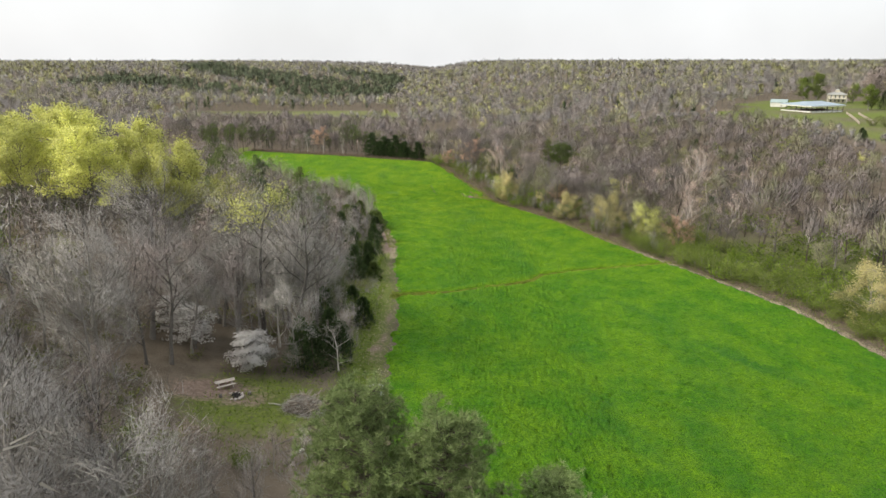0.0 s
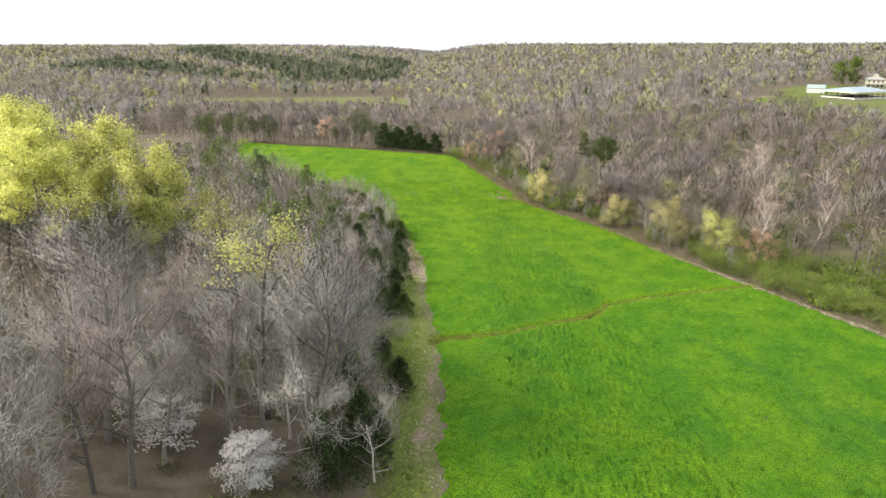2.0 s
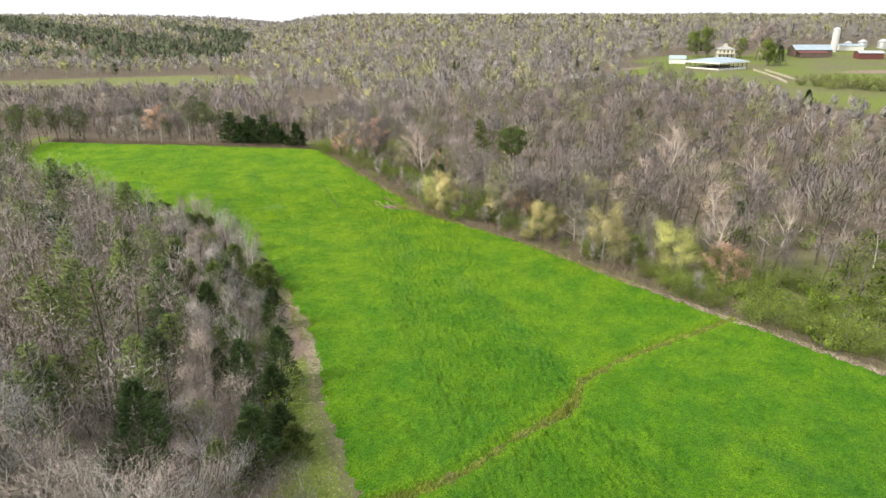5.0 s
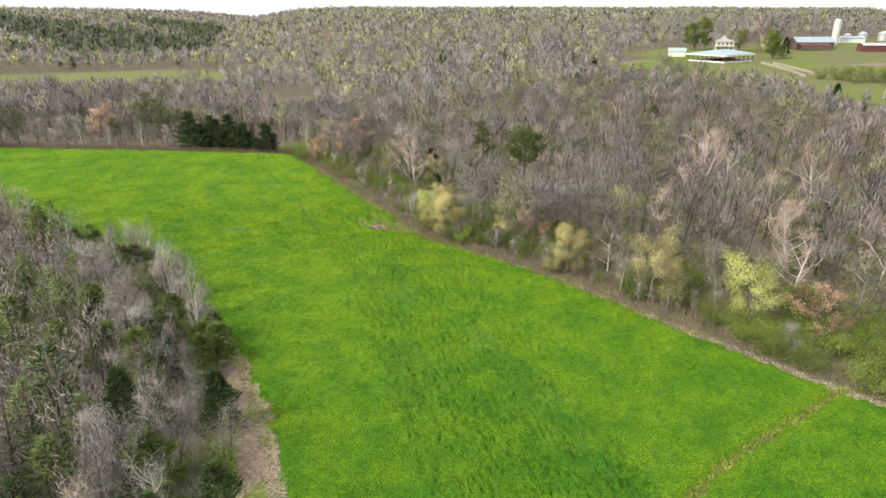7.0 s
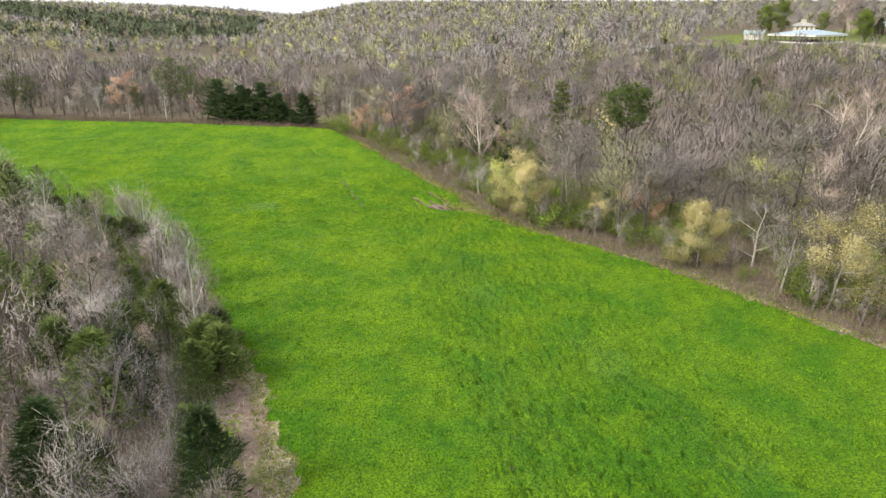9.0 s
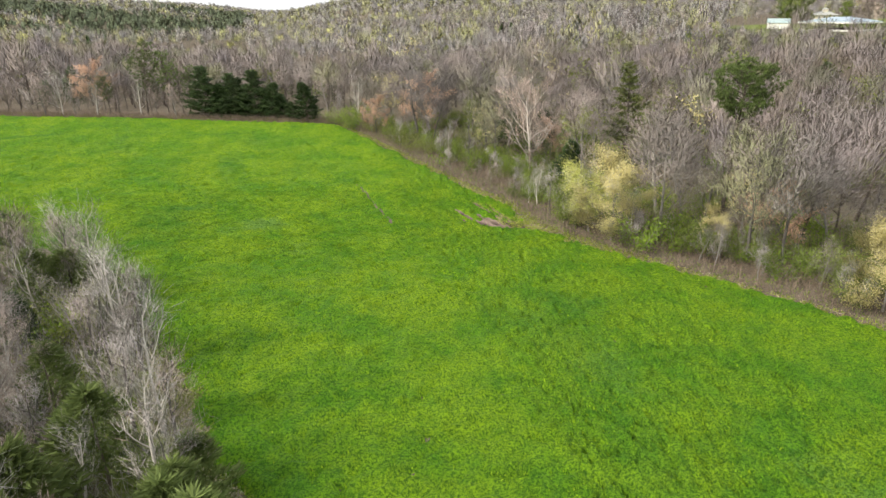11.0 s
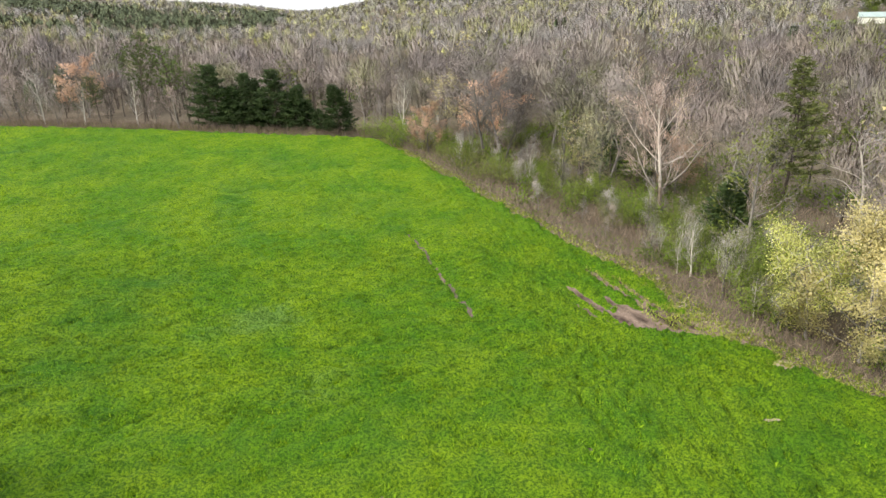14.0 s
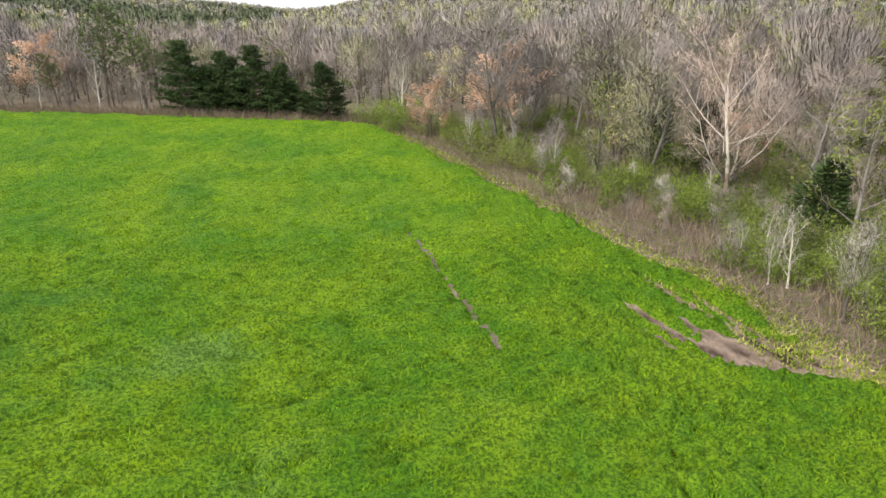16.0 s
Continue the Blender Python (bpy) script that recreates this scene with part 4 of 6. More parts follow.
CREAM = [bare_tree(100 + i, 8.5, 3.6, leaf=lf, twig_count=420, width=0.04, limbs=12, clear=0.1, leaf_count=n, leaf_size=0.135, fluff=0.22, name="flowering_tree",
                   label="small creamy-yellow tree in early leaf at the wood's edge") for i, (lf, n) in enumerate(((M_CREAM, 22000), (M_CREAM, 12500), (M_LIME, 11000)))]
DOGWOOD = [dogwood(110), dogwood(111, 90)]
WHITE = [bare_tree(120 + i, 16, s, twig=M_TWIG_PINK, bark=M_SYCAMORE, twig_count=n, width=0.026, limbs=14, clear=0.2, lift=0.16, name="sycamore_tree", label="leafless sycamore with white upper limbs") for i, (s, n) in enumerate(((6.5, 4200), (5.5, 2200)))]
YOUNG = [bare_tree(130 + i, 8.5, 2.6, tw, name="sapling", label="slender leafless sapling with upswept twigs", twig_count=850, width=0.02, limbs=9, subs=2, clear=0.12, lift=0.26) for i, tw in enumerate((M_TWIG_PALE, M_TWIG_RED, M_TWIG_PALE))]
YOUNG += [bare_tree(134, 9.5, 2.4, M_TWIG, M_PALE, name="sapling", twig_count=600, width=0.02, limbs=9, clear=0.15, lift=0.3, label="slim pale sapling without leaves")]
LUSH = [shrub(150 + i, 3.2, 3.4, M_GREEN_NEW, 2600, size=0.17, stems=14, label="bright green bush in fresh leaf") for i in range(2)]
SHRUBS = [shrub(140 + i, 2.6, 2.6, lf, 1200, size=0.2) for i, lf in enumerate((M_GREEN, M_BUSH, M_GREEN))]
PROTOS = (BARE + SPARSE + HINT + RUST + CEDARS + OLIVE + TALL_CEDAR + CLUMP + PINES + NEAR_PINE + BIG + LIME + LIMETOP + CREAM + DOGWOOD + WHITE + YOUNG + SHRUBS + LUSH)


def dome_builds(seed, height, spread, sprays=270, size=2.0, clear=0.3, limbs=8, twigs=40, slim=0.15):
    """A rounded crown: a few clumps of fine sprays round the ends of dark limbs."""
    rng = random.Random(seed)
    wood, tips = limbs_of(rng, height, spread * 0.8, clear, limbs, lift=0.06, cheap=True, subs=3)
    twigs_on(wood, rng, tips, twigs, 1.3, 0.06)
    crown = Build()
    lumps = []
    for i in range(9):
        az, up = i * 2.4 + rng.uniform(-0.4, 0.4), rng.uniform(-0.35, 1.0)
        k = math.sqrt(max(0.05, 1 - up * up))
        lumps.append(Vector((math.cos(az) * k * spread * 0.55, math.sin(az) * k * spread * 0.55, height * (0.64 + 0.17 * up))))
    root = Vector((0, 0, height * 0.34))
    for i in range(sprays):
        q = Vector((rng.gauss(0, 1), rng.gauss(0, 1), rng.gauss(0, 1))).normalized() * rng.random() ** 0.4
        p = lumps[i % 9] + q * spread * 0.42
        d = ((p - root).normalized() + Vector((rng.gauss(0, 0.3), rng.gauss(0, 0.3), rng.gauss(0.3, 0.3)))).normalized()
        ln = size * rng.uniform(0.6, 1.4)
        crown.spike(p - d * ln * 0.45, d, ln, slim * rng.uniform(0.7, 1.3), rng)
    return wood, crown


def dome_tree(seed, height, spread, bark, spray, sprays=2600, size=0.30, twigs=600, label=""):
    """The same crown for a tree that stands at the wood's edge, with finer sprays and real boughs."""
    rng = random.Random(seed)
    wood, tips = limbs_of(rng, height, spread * 0.9, 0.3, 11, lift=0.06)
    twigs_on(wood, rng, tips, twigs, 1.1, 0.03)
    crown = Build()
    for i in range(sprays):
        p, d = tips[i % len(tips)]
        q = p + d.normalized() * rng.uniform(0, 1.0) + Vector((rng.gauss(0, 0.55), rng.gauss(0, 0.55), rng.gauss(0.1, 0.5)))
        crown.spike(q, d.normalized() + Vector((rng.gauss(0, 0.45), rng.gauss(0, 0.45), rng.gauss(0.25, 0.45))), size * rng.uniform(1.5, 3.8), size * rng.uniform(0.10, 0.18), rng)
    return thing("bare_tree", label or "leafless tree with a rounded haze of brown twigs", "tree", "trees of the woods", [("trunk", wood.mesh("trunk", bark, True), ""), ("crown", crown.mesh("crown", spray, dome=height), "")])


def light_trees(seed, sizes, leafy=False, **more):
    return [light_plant(*tree_builds(seed + i, h, s, cheap=True, subs=3, leafy=leafy, **more)) for i, (h, s) in enumerate(sizes)]


L_BARE = light_trees(200, ((14, 4.4), (12, 4.6), (15, 4.0)), twig_count=125, width=0.13, limbs=9, tl=1.35, clear=0.14)
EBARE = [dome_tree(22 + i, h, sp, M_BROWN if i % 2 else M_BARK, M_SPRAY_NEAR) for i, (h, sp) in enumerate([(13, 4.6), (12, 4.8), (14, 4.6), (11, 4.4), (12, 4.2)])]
PROTOS += EBARE
L_DOME_FINE = [light_plant(*dome_builds(206 + i, h, sp, 620, 1.5, twigs=60, slim=0.075)) for i, (h, sp) in enumerate(((13, 4.4), (12, 4.6), (14, 4.4), (11, 4.2), (12, 3.8)))]
L_DOME = [light_plant(*dome_builds(206 + i, h, sp, 270)) for i, (h, sp) in enumerate(((13, 4.4), (12, 4.6), (14, 4.4), (11, 4.2), (12, 3.8)))]
L_FINE = light_trees(202, ((14, 4.4), (12, 4.6), (15, 4.0)), twig_count=260, width=0.06, limbs=10, tl=1.35, clear=0.14)
L_BIG = light_trees(205, ((21, 6.4), (19, 6.0)), twig_count=280, width=0.13, limbs=12, tl=1.6, clear=0.2)
L_HINT = light_trees(210, ((13, 4.4), (12, 4.0)), True, twig_count=90, width=0.08, limbs=7, leaf_count=230, leaf_size=0.5)
L_YOUNG = light_trees(220, ((8.5, 2.6), (9.5, 2.4)), twig_count=180, width=0.05, limbs=7, lift=0.25, clear=0.1)
L_CEDAR = [light_plant(*cedar_builds(230 + i, h, s, 600, 1.05)) for i, (h, s) in enumerate(((7.5, 3.4), (9, 3.7)))]
L_SHRUB = [light_plant(*shrub_builds(240 + i, 2.2, 2.6, 110, 0.38, 4, 10, 0.05)) for i in range(3)]

rng = random.Random(77)
WILD = {}          # kind -> places, for the plants that stand too deep in the woods to be told apart
SINGLE = [0]


def scatter(x0, x1, y0, y1, step, keep, choose, single):
    y = y0
    while y < y1:
        x = x0
        while x < x1:
            px, py = x + rng.uniform(-0.45, 0.45) * step, y + rng.uniform(-0.45, 0.45) * step
            if keep(px, py):
                kind, s = choose(px, py)
                s, turn = s * rng.uniform(0.7, 1.27), rng.uniform(0, 6.28)
                protos = HEAVY.get(kind)
                if kind and protos and single(px, py):
                    SINGLE[0] += 1
                    plant(rng.choice(protos), px, py, s, turn, 0.1, rng.gauss(0, 0.05))
                elif kind:
                    WILD.setdefault(kind, []).append((px, py, s, turn))
            x += step
        y += step


HEAVY = {"bare": BARE, "ebare": EBARE, "red": [BARE[2], BARE[4]], "pale": SPARSE, "hint": [HINT[0]], "cream": [HINT[1]], "lime": [HINT[2]], "rust": RUST, "cedar": CEDARS, "olive": OLIVE, "big": BIG, "young": YOUNG, "shrub": SHRUBS}


def west_keep(x, y):
    return x < float(west_edge(y)) - (4.4 if y < 165 else 2.4) and in_camp(x, y) < 0 and y < float(far_edge(x)) + 4


def west_pick(x, y):
    r = rng.random()
    old = y < 110 + 8 * math.sin(x * 0.1)
    d = float(west_edge(y)) - x
    room = 37 - 0.585 * y                    # low growth before the clearing
    if y < 60 and -0.62 < x / y and room < 13:
        return ("young", max(0.35, room / 11)) if r < 0.75 else ("shrub", 1.0)
    if -100 < x < -36 and 78 < y < 128:                    # lower growth before the lime-green crowns
        return ("bare", 0.72) if r < 0.55 else ("young", 1.0) if r < 0.8 else ("olive", 0.8) if r < 0.9 else ("red", 0.7)
    if old:
        if d < 11:
            return ("cedar", 0.85) if r < 0.40 else ("olive", 0.9) if r < 0.54 else ("young", 1.0) if r < 0.76 else ("shrub", 1.2)
        return ("bare", 1.1) if r < 0.55 else ("big", 0.9) if r < 0.8 else ("young", 1.1) if r < 0.92 else ("hint", 0.8)
    if d < 10 and y < 160:
        return ("cedar", 0.8) if r < 0.26 else ("olive", 0.9) if r < 0.5 else ("shrub", 1.2) if r < 0.66 else ("young", 0.85)
    if d < 9:
        return ("cedar", 0.6) if r < 0.03 else ("olive", 0.75) if r < 0.24 else ("shrub", 1.3) if r < 0.44 else ("young", 0.9)
    if d < 34 and r < 0.28:
        return ("cedar", 0.9) if r < 0.09 else ("olive", 1.05)
    return ("cedar", 0.7) if r < 0.02 else ("olive", 0.9) if r < (0.22 if y < 150 else 0.11) else ("hint", 0.55) if r < 0.33 else ("young", 1.0) if r < 0.76 else ("red", 0.65) if r < 0.86 else ("bare", 0.7)


scatter(-118, -5, 24, 128, 4.7, west_keep, west_pick, lambda x, y: (west_edge(y) - x < 19 and y < 215) or (y < 112 and x > -50 and y > 32))

scatter(-112, -9, 126, 318, 3.4, west_keep, west_pick, lambda x, y: west_edge(y) - x < 15 and y < 212)


def east_keep(x, y):
    return x > float(east_edge(y)) + 3.4 and in_meadow(x, y) < 0.05 and not (y < 152 and x - float(east_edge(y)) < 26 - 0.12 * (152 - y))


def to_line(x, y, a, b):
    """Metres from a place to the line from a to b."""
    dx, dy = b[0] - a[0], b[1] - a[1]
    f = min(1, max(0, ((x - a[0]) * dx + (y - a[1]) * dy) / (dx * dx + dy * dy)))
    return math.hypot(x - a[0] - f * dx, y - a[1] - f * dy)


def east_pick(x, y):
    r = rng.random()
    if to_line(x, y, (22.5, 240), (13, 222)) < 5.0 or to_line(x, y, (41.2, 244.7), (27, 219)) < 4.5:
        return ("shrub", 1.0) if r < 0.6 else ("young", 0.5)
    d = x - float(east_edge(y))
    if y < 188 and 8 < d < 62 and rng.random() < 0.4:
        return ("shrub", 1.5)
    if d > 70 and r > 0.1:
        return ("red", 0.7) if r < 0.13 else ("hint", 0.7) if r < 0.18 else ("ebare", 0.85)
    if d < 9:
        return ("shrub", 1.1) if r < 0.45 else ("young", 0.7) if r < 0.80 else ("ebare", 0.7)
    return (("cedar", 1.0) if r < 0.006 else ("hint", 0.95) if r < 0.13 else ("cream", 0.9) if r < 0.16 else ("pale", 1.0) if r < 0.21
            else ("rust", 1.2) if r < 0.23 else ("red", 0.95) if r < 0.25 else ("young", 1.2) if r < 0.36 else ("ebare", 1.05))


scatter(-10, 160, 92, 345, 6.0, east_keep, east_pick, lambda x, y: x - east_edge(y) < 27 and y < 300)


def north_keep(x, y):
    return y > float(far_edge(x)) + 2.5 and not (-36 < x < -9 and y < 309) and x < float(east_edge(y)) + 6 and y < 420


def north_pick(x, y):
    r = rng.random()
    if y < float(far_edge(x)) + 16:
        return ("young", 1.0) if r < 0.8 else ("red", 0.6) if r < 0.95 else ("cedar", 0.7)
    return ("hint", 0.85) if r < 0.06 else ("cedar", 0.9) if r < 0.10 else ("young", 1.25) if r < 0.22 else ("red", 0.8) if r < 0.26 else ("ebare", 0.95)


scatter(-165, 20, 290, 420, 5.0, north_keep, north_pick, lambda x, y: y < float(far_edge(x)) + 8 and x > -80)

# shrub layer under the woods
for _ in range(1900):
    px, py = rng.uniform(0, 130), rng.uniform(90, 300)
    d = px - float(east_edge(py))
    if 2.5 < d < 75 and wob(px, py, 0.09) > (-0.25 if py < 165 else 0.12) and in_meadow(px, py) < 0:
        WILD.setdefault("shrub", []).append((px, py, rng.uniform(0.6, 1.2) * (1.35 if py < 155 and d < 30 else 1.0), rng.uniform(0, 6.28)))
for _ in range(1200):
    px, py = rng.uniform(-100, -8), rng.uniform(35, 300)
    if west_keep(px, py) and wob(px, py, 0.09, 2.0) > 0.0:
        WILD.setdefault("olive_shrub", []).append((px, py, rng.uniform(0.5, 1.0), rng.uniform(0, 6.28)))



def close_by(row):
    return row[0] < 95 and 165 < row[1] < 335 and row[0] > -70


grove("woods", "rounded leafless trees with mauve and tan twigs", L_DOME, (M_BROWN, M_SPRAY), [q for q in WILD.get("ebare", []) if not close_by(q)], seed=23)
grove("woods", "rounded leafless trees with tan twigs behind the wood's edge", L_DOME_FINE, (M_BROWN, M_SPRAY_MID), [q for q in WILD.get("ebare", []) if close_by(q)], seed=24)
greys, buds = WILD.get("bare", []) + WILD.get("pale", [])[::2], WILD.get("red", []) + WILD.get("rust", [])
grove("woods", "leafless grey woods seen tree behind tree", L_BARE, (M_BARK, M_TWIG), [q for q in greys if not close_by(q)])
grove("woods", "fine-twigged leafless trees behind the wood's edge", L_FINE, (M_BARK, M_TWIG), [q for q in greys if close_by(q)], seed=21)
for _ in range(120):
    py = rng.uniform(165, 289)
    plant(rng.choice(YOUNG), float(east_edge(py)) + rng.uniform(3.4, 15), py, rng.uniform(0.28, 0.6), rng.uniform(0, 6.28))
for _ in range(110):
    py = rng.uniform(172, 286)
    plant(rng.choice(SHRUBS + LUSH), float(east_edge(py)) + rng.choice((rng.uniform(5, 13), rng.uniform(9, 26))), py, rng.uniform(0.6, 1.15), rng.uniform(0, 6.28))
grove("woods", "tall leafless old trees deep in the woods", L_BIG, (M_BARK, M_TWIG), WILD.get("big", []), seed=2)
grove("woods", "woods with rust-brown swelling buds", L_BARE, (M_BARK, M_TWIG_RED), [q for q in buds if not close_by(q)], seed=3)
grove("woods", "fine-twigged trees with rust-brown buds", L_FINE, (M_BARK, M_TWIG_RED), [q for q in buds if close_by(q)], seed=22)
grove("woods", "pale-barked leafless trees in the woods", L_BARE, (M_PALE, M_TWIG), WILD.get("pale", [])[1::2], seed=4)
grove("woods", "woodland trees in their first pale green leaf", L_HINT, (M_BARK, M_BUSH), WILD.get("hint", []), seed=5)
grove("woods", "woodland trees in cream-coloured new leaf", L_HINT, (M_BARK, M_CREAM), WILD.get("cream", []), seed=6)
grove("woods", "close-grown leafless saplings", L_YOUNG, (M_BROWN, M_YOUNG), WILD.get("young", []), seed=7)
grove("woods", "dark cedars among bare trees", L_CEDAR, (M_DARK, M_CEDAR), WILD.get("cedar", []), seed=8)
grove("woods", "olive-green cedars among bare saplings", L_CEDAR, (M_DARK, M_OLIVE), WILD.get("olive", []), seed=9)
grove("undergrowth", "bright green shrub layer under bare trees", L_SHRUB, (M_BARK, M_GREEN), WILD.get("shrub", []), "undergrowth", 10)
grove("undergrowth", "olive-green undergrowth beneath the western woods", L_SHRUB, (M_BARK, M_BUSH), WILD.get("olive_shrub", []), "undergrowth", 11)

# far woods: many small sprays
frng = np.random.default_rng(21)


def far_woods(name, label, material, picks, sprays, size, height, narrow=False, wide=0.12):
    n = len(picks)
    h = height * frng.uniform(0.7, 1.25, n) * (1 - 0.5 * ease(100, 155, picks[:, 0]) * (picks[:, 1] < 395) * (picks[:, 0] < 330))
    h = h * (1 - 0.4 * ease(-260, -215, picks[:, 0]) * ease(-5, -40, picks[:, 0]) * ease(405, 425, picks[:, 1]) * (picks[:, 1] < 480))
    base = np.stack([picks[:, 0], picks[:, 1], land(picks[:, 0], picks[:, 1])], -1)
    t = np.repeat(np.arange(n), sprays)
    k = len(t)
    if narrow:
        f, az = frng.random(k) ** 0.7, frng.uniform(0, 2 * np.pi, k)
        r = 0.27 * h[t] * (1.05 - f) ** 0.8 * np.sqrt(frng.random(k))
        rel = np.stack([np.cos(az) * r, np.sin(az) * r, (0.1 + 0.85 * f) * h[t]], -1)
    else:                                   # a dome of a few rounded clumps
        lump = frng.normal(0, 1, (n, 7, 3)) + np.array((0, 0, 0.5))
        lump /= np.linalg.norm(lump, axis=2)[:, :, None]
        q = frng.normal(0, 1, (k, 3))
        q *= (frng.random(k) ** 0.4 / np.linalg.norm(q, axis=1))[:, None]
        rel = (lump[t, frng.integers(0, 7, k)] * 0.20 + q * 0.17) * h[t][:, None] * np.array((1.0, 1.0, 1.1))
        rel[:, 2] += 0.64 * h[t]
    p = base[t] + rel
    nrm = (rel - np.stack([np.zeros(k), np.zeros(k), 0.5 * h[t]], -1)) / (0.25 * h[t])[:, None] + frng.normal(0, 0.08, (k, 3)) + np.array((0, 0, 0.2))
    nrm /= np.linalg.norm(nrm, axis=1)[:, None]
    d = frng.normal(0, 0.35, (k, 3)) + 0.7 * nrm + np.array((0, 0, 0.6))
    d /= np.linalg.norm(d, axis=1)[:, None]
    s = np.cross(d, nrm + frng.normal(0, 0.5, (k, 3)))
    s /= np.linalg.norm(s, axis=1)[:, None]
    ln = (size * frng.uniform(0.6, 1.4, k))[:, None]
    p = p - d * ln * 0.45
    v = np.stack([p - s * ln * wide, p + s * ln * wide, p + d * ln], 1)
    tw = 0.14 * frng.uniform(0.7, 1.3, n)
    w = frng.uniform(0, 6.28, n)
    side = np.stack([np.cos(w), np.sin(w), np.zeros(n)], -1) * tw[:, None]
    top = base + np.stack([frng.normal(0, 0.4, n), frng.normal(0, 0.4, n), 0.8 * h], -1)
    v2 = np.stack([base - side, base + side, top], 1)
    allv = np.concatenate([v.reshape(-1, 3), v2.reshape(-1, 3)])
    tone = frng.random(n)
    alln = np.concatenate([np.repeat(nrm, 3, 0), np.zeros((3 * n, 3))])
    me = quick_mesh(name, allv, faced(allv, np.arange(len(allv)).reshape(-1, 3), alln), [material], None, np.concatenate([np.repeat(tone[t], 3), np.repeat(tone, 3)]), alln)
    return tagged(new(name, me), label, "woods", kind="stuff")


def spread_out(n, x0, x1, y0, y1, keep):
    """About n places, evenly strewn."""
    step = math.sqrt((x1 - x0) * (y1 - y0) / n)
    x, y = np.meshgrid(np.arange(x0, x1, step), np.arange(y0, y1, step))
    x, y = (x + frng.uniform(-0.48, 0.48, x.shape) * step).reshape(-1), (y + frng.uniform(-0.48, 0.48, y.shape) * step).reshape(-1)
    k = keep(x, y)
    return np.stack([x[k], y[k]], -1)


def mid_keep(x, y):
    near_e = (x > east_edge(y) - 4) & (x < 161) & (y < 347) & (y > 90)
    near_w = (x > -120) & (x < east_edge(y)) & (y < 320)
    near_n = (x > -167) & (x < 22) & (y < 422)
    fan = (x > -0.80 * y - 60) & (x < 0.95 * y + 60)
    return ~near_e & ~near_w & ~near_n & fan & (in_meadow(x, y) < 0.02) & (in_pale(x, y) < 0)


mid = spread_out(13000, -460, 600, 60, 680, lambda x, y: mid_keep(x, y) & ((x > east_edge(y) + 30) | (y > 320) | (x < west_edge(y) - 5)))
kind = frng.random(len(mid))
kind = np.where((mid[:, 1] > 470) & (kind < 0.08), 0.85, kind)        # more young leaf on the ridges
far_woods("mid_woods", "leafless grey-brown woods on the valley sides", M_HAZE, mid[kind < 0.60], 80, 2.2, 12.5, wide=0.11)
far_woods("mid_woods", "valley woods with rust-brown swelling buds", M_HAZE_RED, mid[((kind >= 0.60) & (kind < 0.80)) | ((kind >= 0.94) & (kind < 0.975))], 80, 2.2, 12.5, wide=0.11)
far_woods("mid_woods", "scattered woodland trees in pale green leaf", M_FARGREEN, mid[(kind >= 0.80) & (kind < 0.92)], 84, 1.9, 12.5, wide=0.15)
far_woods("mid_woods", "scattered pale lime trees in the woods", M_FARLIME, mid[(kind >= 0.92) & (kind < 0.94)], 90, 1.5, 12.5, wide=0.15)
far_woods("mid_woods", "scattered dark evergreens in the woods", M_CEDAR, mid[kind >= 0.975], 80, 1.8, 10, True, wide=0.25)
far = spread_out(15500, -1300, 1300, 680, 1500, lambda x, y: (x > -0.8 * y - 100) & (x < 0.95 * y + 60))
kind = frng.random(len(far))
dark = (far[:, 0] < -60) & (far[:, 0] > -420) & (far[:, 1] < 1150) & (wob(far[:, 0], far[:, 1], 0.012) > -0.35)
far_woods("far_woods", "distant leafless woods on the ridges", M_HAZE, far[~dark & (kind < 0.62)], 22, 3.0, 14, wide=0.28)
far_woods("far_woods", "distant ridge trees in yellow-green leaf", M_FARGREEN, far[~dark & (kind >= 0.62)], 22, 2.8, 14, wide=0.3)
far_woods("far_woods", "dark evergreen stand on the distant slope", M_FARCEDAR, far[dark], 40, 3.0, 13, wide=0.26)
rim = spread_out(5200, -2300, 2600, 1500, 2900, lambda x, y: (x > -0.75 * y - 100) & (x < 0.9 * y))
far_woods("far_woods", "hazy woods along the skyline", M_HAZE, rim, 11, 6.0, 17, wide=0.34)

ring = spread_out(1500, -260, 260, -190, 90, lambda x, y: ((x < -122) | (x > 92) | (y < -28)) & (np.hypot(x, y + 10) > 34))
far_woods("mid_woods", "leafless woods closing the valley's south end", M_HAZE, ring, 26, 3.0, 12, wide=0.12)

# ---- trees that stand out ----
for x, y, s in ((-56, 117, 1.0), (-66, 112, 0.97), (-47, 113, 0.98), (-72, 124, 0.98), (-83, 131, 1.0), (-58, 104, 0.92), (-74, 108, 0.9), (-88, 118, 0.92), (-95, 128, 0.95)):
    plant(rng.choice(LIME), x, y, s, rng.uniform(0, 6.28))
for x, y, s in ((-27, 87, 1.06), (-31.5, 90, 1.0)):
    plant(LIMETOP[0], x, y, s, rng.uniform(0, 6.28))
for x, y, s in ((-30, 38, 0.62), (-36, 43, 0.6), (-24, 35, 0.6), (-41, 48, 0.6), (-33, 33, 0.7), (-46, 52, 0.6), (-27, 44, 0.5), (-38, 36, 0.7)):
    plant(rng.choice(SPARSE), x, y, s, rng.uniform(0, 6.28))
plant(DOGWOOD[0], -24.9, 74.2, 0.98, 2.2)
plant(DOGWOOD[1], -33.4, 77.5, 1.1, 0.8, label="sparser white dogwood among grey twigs")
plant(DOGWOOD[1], -37.5, 80.5, 0.95, 2.0, label="sparser white dogwood among grey twigs")
